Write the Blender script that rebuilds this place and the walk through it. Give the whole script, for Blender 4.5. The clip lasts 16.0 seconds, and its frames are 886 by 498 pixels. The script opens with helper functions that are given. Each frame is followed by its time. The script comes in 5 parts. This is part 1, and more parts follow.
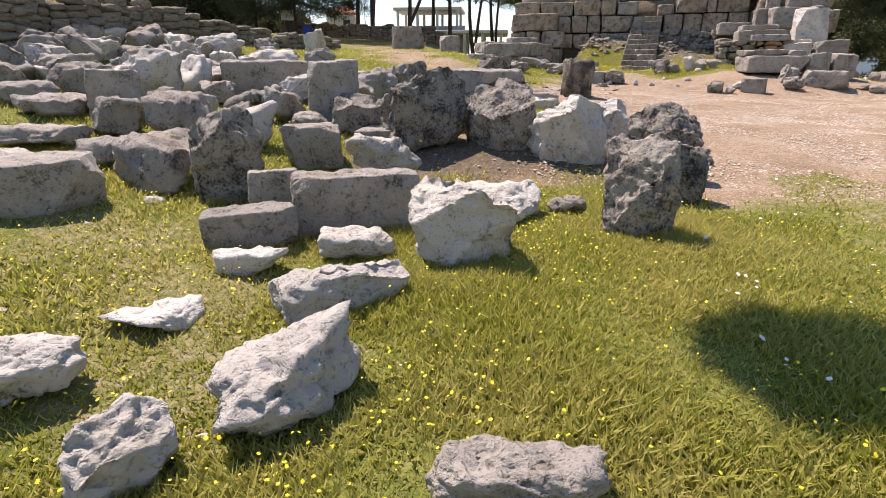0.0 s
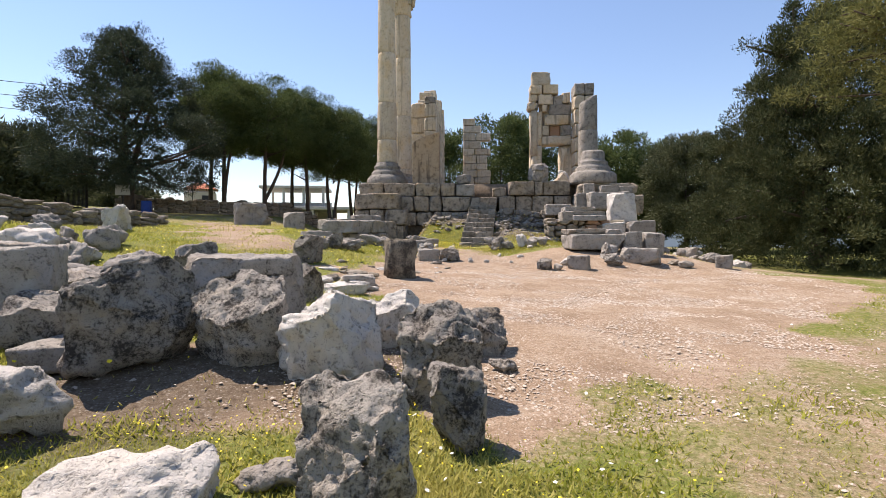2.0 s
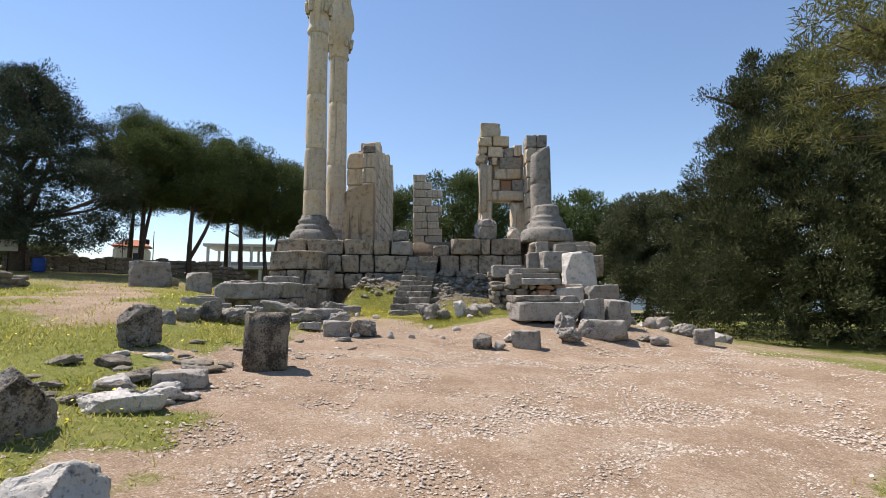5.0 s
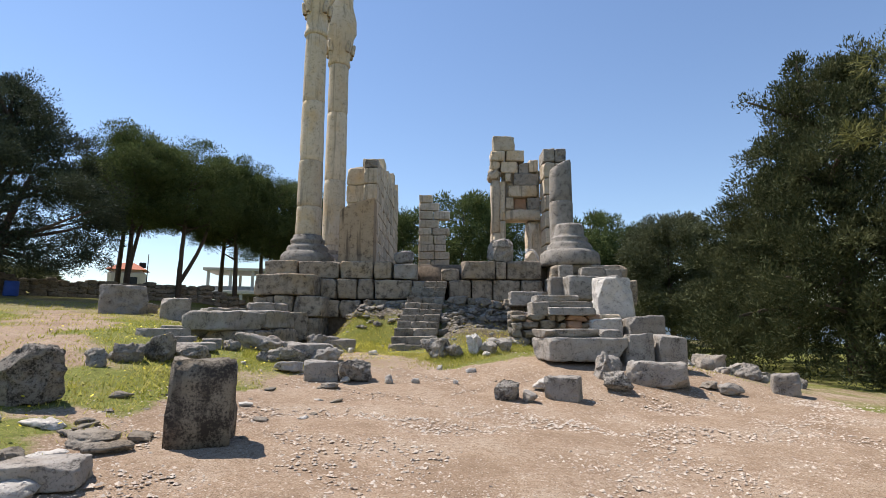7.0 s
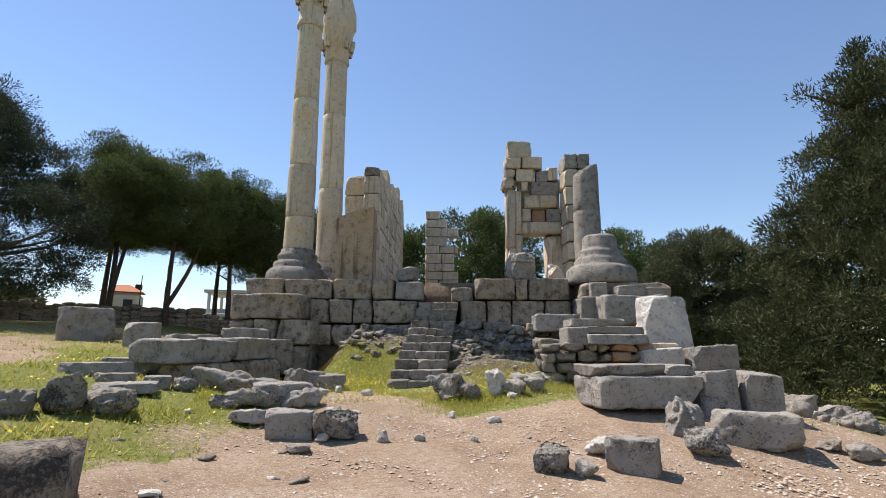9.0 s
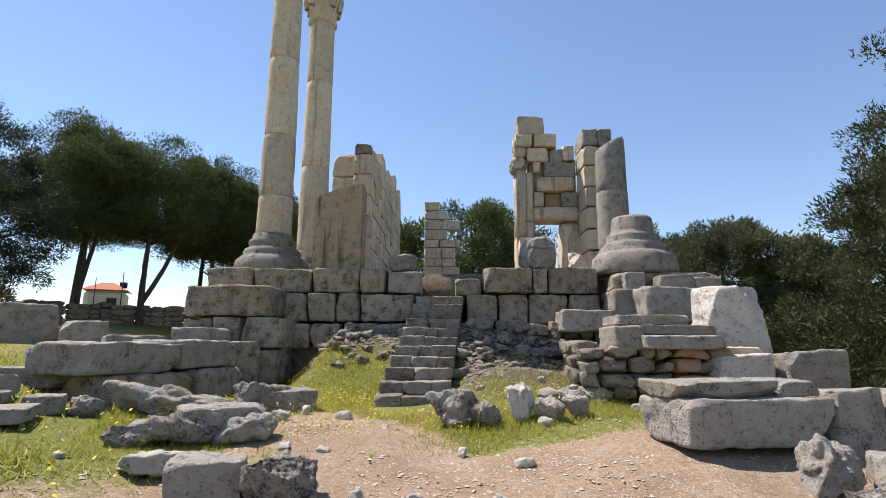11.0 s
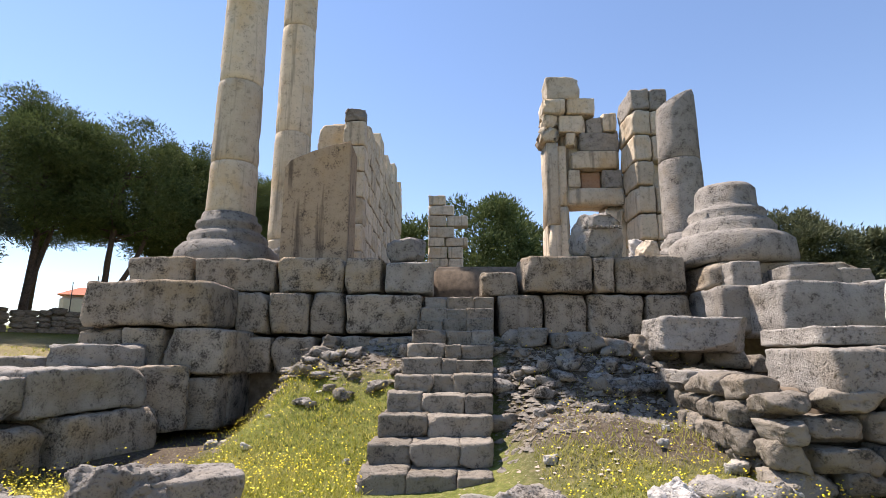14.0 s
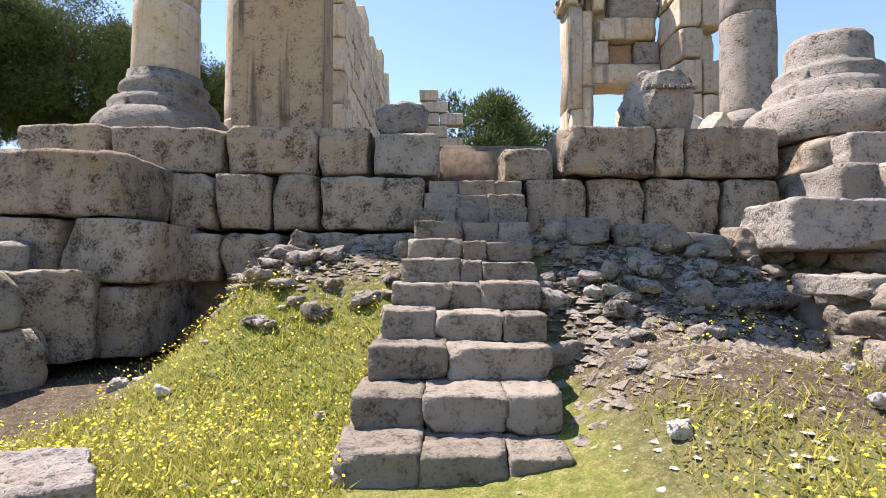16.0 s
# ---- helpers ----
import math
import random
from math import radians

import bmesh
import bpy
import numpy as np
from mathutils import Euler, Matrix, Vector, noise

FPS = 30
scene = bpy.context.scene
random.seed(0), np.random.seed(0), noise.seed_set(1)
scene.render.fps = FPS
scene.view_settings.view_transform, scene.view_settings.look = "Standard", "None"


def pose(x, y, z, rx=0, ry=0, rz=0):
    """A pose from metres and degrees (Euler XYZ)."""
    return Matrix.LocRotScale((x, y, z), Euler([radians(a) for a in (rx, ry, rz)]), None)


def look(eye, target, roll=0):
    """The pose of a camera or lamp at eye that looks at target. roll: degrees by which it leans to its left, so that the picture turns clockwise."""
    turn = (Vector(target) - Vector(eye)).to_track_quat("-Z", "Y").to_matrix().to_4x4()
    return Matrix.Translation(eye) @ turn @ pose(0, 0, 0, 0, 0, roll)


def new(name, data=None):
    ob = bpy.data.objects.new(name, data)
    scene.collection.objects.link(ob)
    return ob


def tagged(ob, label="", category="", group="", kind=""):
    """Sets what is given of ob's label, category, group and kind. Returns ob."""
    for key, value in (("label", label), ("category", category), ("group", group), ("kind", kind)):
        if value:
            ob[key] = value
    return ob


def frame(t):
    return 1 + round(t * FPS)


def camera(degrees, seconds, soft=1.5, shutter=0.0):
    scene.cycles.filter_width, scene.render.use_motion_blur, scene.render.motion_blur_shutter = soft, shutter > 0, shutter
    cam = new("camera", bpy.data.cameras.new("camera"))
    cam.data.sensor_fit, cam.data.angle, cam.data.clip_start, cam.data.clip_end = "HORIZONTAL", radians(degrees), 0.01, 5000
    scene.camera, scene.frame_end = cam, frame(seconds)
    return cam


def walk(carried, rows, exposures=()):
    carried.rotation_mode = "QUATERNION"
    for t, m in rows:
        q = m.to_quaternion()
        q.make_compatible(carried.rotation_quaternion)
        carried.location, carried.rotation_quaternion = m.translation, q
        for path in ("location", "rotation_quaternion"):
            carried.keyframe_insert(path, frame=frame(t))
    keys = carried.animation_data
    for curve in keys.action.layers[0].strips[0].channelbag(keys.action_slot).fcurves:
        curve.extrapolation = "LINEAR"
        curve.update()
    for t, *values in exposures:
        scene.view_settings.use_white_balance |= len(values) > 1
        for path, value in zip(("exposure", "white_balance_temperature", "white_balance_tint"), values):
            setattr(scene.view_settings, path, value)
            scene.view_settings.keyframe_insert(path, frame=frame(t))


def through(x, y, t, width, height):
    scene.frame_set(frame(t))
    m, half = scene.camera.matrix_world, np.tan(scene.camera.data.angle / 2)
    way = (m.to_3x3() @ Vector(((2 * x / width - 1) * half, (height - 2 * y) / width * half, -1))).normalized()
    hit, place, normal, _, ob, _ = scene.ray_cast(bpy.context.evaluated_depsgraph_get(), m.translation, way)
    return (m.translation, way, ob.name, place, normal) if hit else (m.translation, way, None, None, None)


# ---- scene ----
cam = camera(79.2, 16.0, soft=0.75)
METRES, EYE, TILT, LEAN, TURN = 19.0, 1.5, 0.0, 0.0, 0.0
ROWS = [
    (0.0, 0.0, 0.0, 0.0, -0.04, -18.84, 0.13),
    (0.5, 0.0161, 0.0211, 0.0014, -3.62, -13.06, 0.05),
    (1.0, 0.0341, 0.0402, 0.0028, -7.65, -8.63, 0.16),
    (1.5, 0.053, 0.0597, 0.0059, -10.94, -4.23, 0.28),
    (2.0, 0.0709, 0.0815, 0.0075, -13.18, -1.11, 0.15),
    (2.5, 0.0903, 0.1025, 0.0087, -15.46, 0.86, 0.19),
    (3.0, 0.1069, 0.1231, 0.0096, -16.67, 2.33, 0.17),
    (3.5, 0.1224, 0.1467, 0.0109, -16.84, 3.09, 0.01),
    (4.0, 0.1391, 0.1732, 0.0129, -17.02, 3.97, 0.03),
    (6.5, 0.1897, 0.3211, 0.0234, -16.9, 7.25, -0.23),
    (7.0, 0.1963, 0.3517, 0.0253, -16.62, 8.11, -0.34),
    (7.5, 0.2047, 0.3815, 0.0277, -16.41, 8.83, -0.38),
    (8.0, 0.2136, 0.4142, 0.0314, -16.2, 9.8, -0.27),
    (8.5, 0.2204, 0.4467, 0.0341, -15.84, 10.36, -0.44),
    (9.0, 0.2298, 0.4809, 0.0337, -15.86, 10.51, -0.31),
    (11.5, 0.2685, 0.6463, 0.0418, -15.99, 10.51, -0.29),
    (12.0, 0.2738, 0.6796, 0.0462, -15.85, 10.51, -0.41),
    (12.5, 0.2822, 0.7132, 0.048, -15.72, 10.66, -0.31),
    (13.0, 0.2877, 0.7464, 0.0481, -15.7, 10.99, -0.34),
    (13.5, 0.2933, 0.7774, 0.0489, -15.79, 11.22, -0.37),
    (14.0, 0.3005, 0.8077, 0.0521, -15.93, 11.21, -0.21),
    (14.5, 0.3033, 0.8384, 0.0523, -16.36, 11.11, -0.41),
    (15.0, 0.3091, 0.8682, 0.0508, -17.03, 9.47, -0.31),
    (15.5, 0.3134, 0.8966, 0.0489, -17.32, 7.51, -0.27),
    (16.0, 0.3193, 0.9251, 0.0469, -17.34, 1.88, -0.29),
]
walk(cam, [(t, pose(0, 0, EYE, TILT, LEAN, TURN) @ pose(METRES * x, METRES * y, METRES * z, 90 + pitch, roll, yaw)) for t, x, y, z, yaw, pitch, roll in ROWS],
     exposures=[(0.0, 0.74, 6850, 23), (1.5, 0.76, 6800, 21), (3.5, 0.54, 6500, 17), (8.0, 0.50, 6400, 15), (12.0, 0.70, 6500, 17), (14.0, 0.86, 6550, 19), (15.0, 0.96, 6550, 20), (16.0, 1.24, 6550, 21)])

# ---- daylight: a high sun from ahead and to the left, clear spring sky
SHADE = Vector((0.40, -0.42, -1.0)).normalized()
SUN_EL = math.asin(-SHADE.z)
SUN_AZ = math.atan2(-SHADE.x, -SHADE.y)
world = bpy.data.worlds.new("sky")
scene.world = world
world.use_nodes = True
wn, wl = world.node_tree.nodes, world.node_tree.links
sky = wn.new("ShaderNodeTexSky")
sky.sky_type = "NISHITA"
sky.sun_disc = False
sky.sun_elevation = SUN_EL
sky.sun_rotation = SUN_AZ
sky.altitude = 500
sky.air_density = 1.25
sky.dust_density = 0.0
sky.ozone_density = 3.2
wl.new(sky.outputs[0], wn["Background"].inputs[0])
wn["Background"].inputs[1].default_value = 0.108
sun_data = bpy.data.lights.new("sun", "SUN")
sun_data.energy = 5.0
sun_data.angle = radians(0.53)
sun_data.color = (1.0, 0.93, 0.83)
sun = new("sun", sun_data)
sun.matrix_world = look((0, 0, 60), Vector((0, 0, 60)) + SHADE)


# ---- materials
def node(nt, kind, **values):
    n = nt.nodes.new(kind)
    for key, value in values.items():
        n.inputs[key.replace("_", " ")].default_value = value
    return n


def ramp(nt, src, stops):
    n = nt.nodes.new("ShaderNodeValToRGB")
    while len(n.color_ramp.elements) < len(stops):
        n.color_ramp.elements.new(0.5)
    for e, (p, c) in zip(n.color_ramp.elements, stops):
        e.position = p
        e.color = (*c, 1) if len(c) == 3 else c
    nt.links.new(src, n.inputs[0])
    return n.outputs[0]


def mixed(nt, fac, a, b, how="MIX"):
    n = nt.nodes.new("ShaderNodeMix")
    n.data_type = "RGBA"
    n.blend_type = how
    for sock, val in ((n.inputs[0], fac), (n.inputs[6], a), (n.inputs[7], b)):
        if hasattr(val, "links"):
            nt.links.new(val, sock)
        else:
            sock.default_value = val if not isinstance(val, tuple) else (*val, 1)
    return n.outputs[2]


def base_material(name, rough=0.9, spec=0.2):
    m = bpy.data.materials.new(name)
    m.use_nodes = True
    nt = m.node_tree
    b = nt.nodes["Principled BSDF"]
    b.inputs["Roughness"].default_value = rough
    b.inputs["Specular IOR Level"].default_value = spec
    return m, nt, b


def stone(name, light, mid, dark, warm, lichen=0.45, pits=14.0, bump=0.5, streak=0.0, holes=0.35):
    """Weathered limestone: pale ground, ochre patches, grey-black lichen with its own shape, pits."""
    m, nt, b = base_material(name, 0.93, 0.12)
    co = nt.nodes.new("ShaderNodeTexCoord")
    info = nt.nodes.new("ShaderNodeObjectInfo")
    shift = nt.nodes.new("ShaderNodeVectorMath")
    shift.operation = "ADD"
    mul = nt.nodes.new("ShaderNodeMath")
    mul.operation = "MULTIPLY"
    mul.inputs[1].default_value = 37.0
    nt.links.new(info.outputs["Random"], mul.inputs[0])
    nt.links.new(co.outputs["Object"], shift.inputs[0])
    nt.links.new(mul.outputs[0], shift.inputs[1])
    v = shift.outputs[0]
    big = node(nt, "ShaderNodeTexNoise", Scale=1.3, Detail=5.0, Roughness=0.6)
    midn = node(nt, "ShaderNodeTexNoise", Scale=5.0, Detail=6.0, Roughness=0.65)
    fine = node(nt, "ShaderNodeTexNoise", Scale=38.0, Detail=5.0, Roughness=0.7)
    pit = node(nt, "ShaderNodeTexVoronoi", Scale=pits)
    warp = node(nt, "ShaderNodeTexNoise", Scale=9.0, Detail=4.0)
    wmix = nt.nodes.new("ShaderNodeVectorMath")
    wmix.operation = "MULTIPLY_ADD"
    wmix.inputs[1].default_value = (0.16, 0.16, 0.16)
    for n in (big, midn, fine, warp):
        nt.links.new(v, n.inputs["Vector"])
    nt.links.new(warp.outputs[1], wmix.inputs[0])
    nt.links.new(v, wmix.inputs[2])
    nt.links.new(wmix.outputs[0], pit.inputs["Vector"])
    c = ramp(nt, midn.outputs[0], [(0.25, mid), (0.62, light)])
    c = mixed(nt, ramp(nt, big.outputs[0], [(0.52, (0, 0, 0)), (0.72, (0.7, 0.7, 0.7))]), c, warm)
    # lichen crust
    lm = nt.nodes.new("ShaderNodeMath")
    lm.operation = "ADD"
    nt.links.new(midn.outputs[0], lm.inputs[0])
    nt.links.new(fine.outputs[0], lm.inputs[1])
    lr = ramp(nt, lm.outputs[0], [(lichen, (1, 1, 1)), (lichen + 0.10, (0, 0, 0))])
    # ramp works on 0..1: halve the sum
    lm.operation = "MULTIPLY_ADD"
    lm.inputs[1].default_value = 0.5
    half = nt.nodes.new("ShaderNodeMath")
    half.operation = "MULTIPLY"
    half.inputs[1].default_value = 0.5
    nt.links.new(fine.outputs[0], half.inputs[0])
    for l in list(lm.inputs[1].links):
        nt.links.remove(l)
    nt.links.new(half.outputs[0], lm.inputs[2])
    c = mixed(nt, lr, c, dark)
    # pits are coloured darker
    pr = ramp(nt, pit.outputs["Distance"], [(0.09, (holes, holes, holes)), (0.25, (0, 0, 0))])
    c = mixed(nt, pr, c, tuple(0.55 * k for k in dark))
    if streak:
        st = nt.nodes.new("ShaderNodeMapping")
        st.inputs["Scale"].default_value = (4.0, 4.0, 0.22)
        sn = node(nt, "ShaderNodeTexNoise", Scale=1.6, Detail=4.0, Roughness=0.6)
        nt.links.new(v, st.inputs[0])
        nt.links.new(st.outputs[0], sn.inputs["Vector"])
        c = mixed(nt, ramp(nt, sn.outputs[0], [(0.55, (0, 0, 0)), (0.68, (streak, streak, streak))]), c, dark)
    pit2 = node(nt, "ShaderNodeTexVoronoi", Scale=pits * 3.3)
    nt.links.new(wmix.outputs[0], pit2.inputs["Vector"])
    pr2 = ramp(nt, pit2.outputs["Distance"], [(0.11, (0.8 * holes, 0.8 * holes, 0.8 * holes)), (0.33, (0, 0, 0))])
    c = mixed(nt, pr2, c, tuple(0.8 * k for k in dark))
    tone = nt.nodes.new("ShaderNodeMapRange")
    tone.inputs[3].default_value, tone.inputs[4].default_value = 0.8, 1.12
    nt.links.new(info.outputs["Random"], tone.inputs[0])
    hsv = nt.nodes.new("ShaderNodeHueSaturation")
    nt.links.new(tone.outputs[0], hsv.inputs["Value"])
    nt.links.new(c, hsv.inputs["Color"])
    nt.links.new(hsv.outputs[0], b.inputs["Base Color"])
    h = mixed(nt, 0.45, midn.outputs[0], fine.outputs[0])
    h = mixed(nt, pr, h, (0, 0, 0))
    h = mixed(nt, pr2, h, (0.2, 0.2, 0.2))
    bp = nt.nodes.new("ShaderNodeBump")
    bp.inputs["Strength"].default_value = bump
    bp.inputs["Distance"].default_value = 0.05
    nt.links.new(h, bp.inputs["Height"])
    nt.links.new(bp.outputs[0], b.inputs["Normal"])
    return m


GREY = stone("grey_limestone", (0.371, 0.342, 0.298), (0.256, 0.234, 0.202), (0.083, 0.075, 0.064), (0.282, 0.227, 0.160), 0.37, 12, 1.0, holes=0.5)
WHITE = stone("white_limestone", (0.599, 0.566, 0.509), (0.460, 0.431, 0.381), (0.156, 0.144, 0.125), (0.476, 0.419, 0.333), 0.355, 10, 1.0, holes=0.5)
PITTED = stone("pitted_dark_limestone", (0.356, 0.327, 0.281), (0.224, 0.201, 0.171), (0.063, 0.056, 0.048), (0.277, 0.224, 0.155), 0.415, 18, 1.0, holes=0.55)
CREAM = stone("cream_temple_limestone", (0.609, 0.522, 0.393), (0.499, 0.419, 0.311), (0.180, 0.156, 0.123), (0.558, 0.399, 0.213), 0.34, 5, 0.5, 0.6)
ASHLAR = stone("podium_ashlar", (0.390, 0.330, 0.254), (0.271, 0.228, 0.174), (0.073, 0.059, 0.045), (0.348, 0.244, 0.116), 0.40, 9, 0.9, 0.3)
# tan stone, darker than the cream to paint in the pier front's shade
SHADED_TAN = stone("shaded_tan_pier_stone", (0.425, 0.319, 0.212), (0.340, 0.251, 0.162), (0.099, 0.073, 0.054), (0.442, 0.297, 0.157), 0.37, 8, 0.5, 0.8)
RED = stone("reddened_stone", (0.392, 0.257, 0.176), (0.324, 0.196, 0.121), (0.121, 0.088, 0.068), (0.405, 0.209, 0.115), 0.35, 12, 0.6)
REDFOOT = stone("block_with_reddened_patch", (0.300, 0.262, 0.203), (0.203, 0.176, 0.135), (0.068, 0.058, 0.049), (0.345, 0.173, 0.098), 0.44, 22, 0.5, 0.5)
RUBBLE = stone("rubble_stone", (0.285, 0.252, 0.203), (0.193, 0.169, 0.135), (0.076, 0.068, 0.056), (0.234, 0.179, 0.113), 0.385, 10, 0.8)


def plain(name, colour, rough=0.8, var=0.25, scale=8.0, metal=0.0, spec=0.3):
    m, nt, b = base_material(name, rough, spec)
    co = nt.nodes.new("ShaderNodeTexCoord")
    n = node(nt, "ShaderNodeTexNoise", Scale=scale, Detail=5.0, Roughness=0.65)
    nt.links.new(co.outputs["Object"], n.inputs["Vector"])
    lo = tuple(max(0, k * (1 - var)) for k in colour)
    hi = tuple(min(1, k * (1 + var)) for k in colour)
    nt.links.new(ramp(nt, n.outputs[0], [(0.3, lo), (0.7, hi)]), b.inputs["Base Color"])
    b.inputs["Metallic"].default_value = metal
    bp = nt.nodes.new("ShaderNodeBump")
    bp.inputs["Strength"].default_value = 0.3
    bp.inputs["Distance"].default_value = 0.02
    nt.links.new(n.outputs[0], bp.inputs["Height"])
    nt.links.new(bp.outputs[0], b.inputs["Normal"])
    return m


def leafy(name, a, b_, c_, through=0.25):
    """Foliage: colour varies leaf by leaf and clump by clump; a little light passes through."""
    m, nt, b = base_material(name, 0.75, 0.08)
    geo = nt.nodes.new("ShaderNodeNewGeometry")
    co = nt.nodes.new("ShaderNodeTexCoord")
    n = node(nt, "ShaderNodeTexNoise", Scale=0.8, Detail=3.0)
    nt.links.new(co.outputs["Object"], n.inputs["Vector"])
    c = ramp(nt, geo.outputs["Random Per Island"], [(0.0, a), (0.55, b_), (1.0, c_)])
    c = mixed(nt, ramp(nt, n.outputs[0], [(0.4, (0, 0, 0)), (0.65, (0.6, 0.6, 0.6))]), c, c_)
    nt.links.new(c, b.inputs["Base Color"])
    tr = nt.nodes.new("ShaderNodeBsdfTranslucent")
    nt.links.new(c, tr.inputs[0])
    mx = nt.nodes.new("ShaderNodeMixShader")
    mx.inputs[0].default_value = through
    nt.links.new(b.outputs[0], mx.inputs[1])
    nt.links.new(tr.outputs[0], mx.inputs[2])
    nt.links.new(mx.outputs[0], nt.nodes["Material Output"].inputs[0])
    return m


PINE = leafy("umbrella_pine_needles", (0.045, 0.066, 0.024), (0.080, 0.112, 0.040), (0.125, 0.155, 0.055))
CEDAR = leafy("dark_conifer_needles", (0.028, 0.040, 0.028), (0.046, 0.062, 0.040), (0.075, 0.090, 0.056), 0.15)
CYPRESS = leafy("cypress_foliage", (0.030, 0.042, 0.018), (0.055, 0.068, 0.030), (0.110, 0.116, 0.052), 0.18)
OLIVE = leafy("evergreen_oak_foliage", (0.056, 0.068, 0.034), (0.090, 0.101, 0.051), (0.135, 0.146, 0.079), 0.2)
LIGHTPINE = leafy("aleppo_pine_needles", (0.075, 0.085, 0.031), (0.128, 0.139, 0.048), (0.190, 0.185, 0.066), 0.3)
GRASS = leafy("spring_grass", (0.22, 0.245, 0.033), (0.36, 0.365, 0.06), (0.52, 0.46, 0.16), 0.5)
FLOWER = plain("yellow_petals", (0.80, 0.66, 0.03), 0.6, 0.1, 40)
WHITEFLOWER = plain("white_petals", (0.75, 0.75, 0.68), 0.6, 0.1, 40)
BARK = plain("pine_bark", (0.085, 0.065, 0.05), 0.95, 0.5, 14)
CONCRETE = plain("raw_concrete", (0.42, 0.40, 0.36), 0.9, 0.15, 2)
IRON = plain("black_painted_iron", (0.015, 0.015, 0.017), 0.5, 0.2, 20, 0.3)
ROOFTILE = plain("red_roof_tiles", (0.42, 0.15, 0.08), 0.85, 0.25, 6)
PLASTER = plain("cream_plaster", (0.55, 0.48, 0.38), 0.9, 0.08, 2)
DARKGLASS = plain("dark_window_opening", (0.03, 0.03, 0.035), 0.3, 0.2, 5)
SIGNWHITE = plain("weathered_white_board", (0.5, 0.5, 0.48), 0.6, 0.08, 6)
SOIL = plain("dry_soil_core", (0.16, 0.125, 0.09), 0.97, 0.4, 9)
BLUE = plain("blue_plastic", (0.03, 0.08, 0.35), 0.5, 0.1, 6)

# ---- the temple's own axes
TEMPLE = pose(7.1, 19.6, 0, 0, 0, -17)
TE, TW = (-4.57, 24.5), (-9.8, 12.0)
TL = math.hypot(TW[0] - TE[0], TW[1] - TE[1])
TN = (-(TE[1] - TW[1]) / TL, (TE[0] - TW[0]) / TL)
CA, SA = math.cos(radians(-17)), math.sin(radians(-17))


def sm(a, b, x):
    k = min(1.0, max(0.0, (x - a) / (b - a)))
    return k * k * (3 - 2 * k)


def to_uv(x, y):
    dx, dy = x - 7.1, y - 19.6
    return dx * CA + dy * SA, -dx * SA + dy * CA


def zg(x, y):
    """Height of the ground."""
    u, v = to_uv(x, y)
    g = 0.09 + 0.046 * min(max(y, -8), 22)
    g += 0.30 * sm(15, 20, y) * sm(12, 8, x) * sm(1, 5, x)
    g += 0.40 * sm(13.5, 16.5, y) * sm(14.5, 11, x) * sm(6.5, 9, x) * sm(26, 21, y)
    g += 0.75 * sm(4.5, 0, x) * sm(8, 20, y)
    g += 0.045 * max(0, min(30, y - 18)) * sm(4, -2, x)
    g -= 0.5 * sm(12, 19, x) * sm(9, 16, y)
    g += (0.8 * sm(1.3, 3.1, v) + 0.2 * sm(-0.5, 1, v)) * sm(0.3, 0.9, u) * sm(6, 4, u)
    g += 1.2 * sm(0.9, 3.9, v) * sm(-3.0, -2.1, u) * sm(0.9, 0.3, u)
    g += 0.11 * sm(5, 8, y) * sm(8, 4.5, x) * sm(21, 18, y) + 0.14 * sm(5.2, 6.6, y) * sm(2.6, 0.8, x) * sm(12, 9, y)
    g += 0.10 * max(0, min(9, -x - 1)) * sm(22, 15, y)
    d = (x - TE[0]) * TN[0] + (y - TE[1]) * TN[1]
    g += sm(0.0, 0.5, d) * (0.10 + 0.075 * min(14, max(0, 24.5 - y))) + 0.05 * max(0, min(d, 25)) * sm(0, 3, d)
    return g


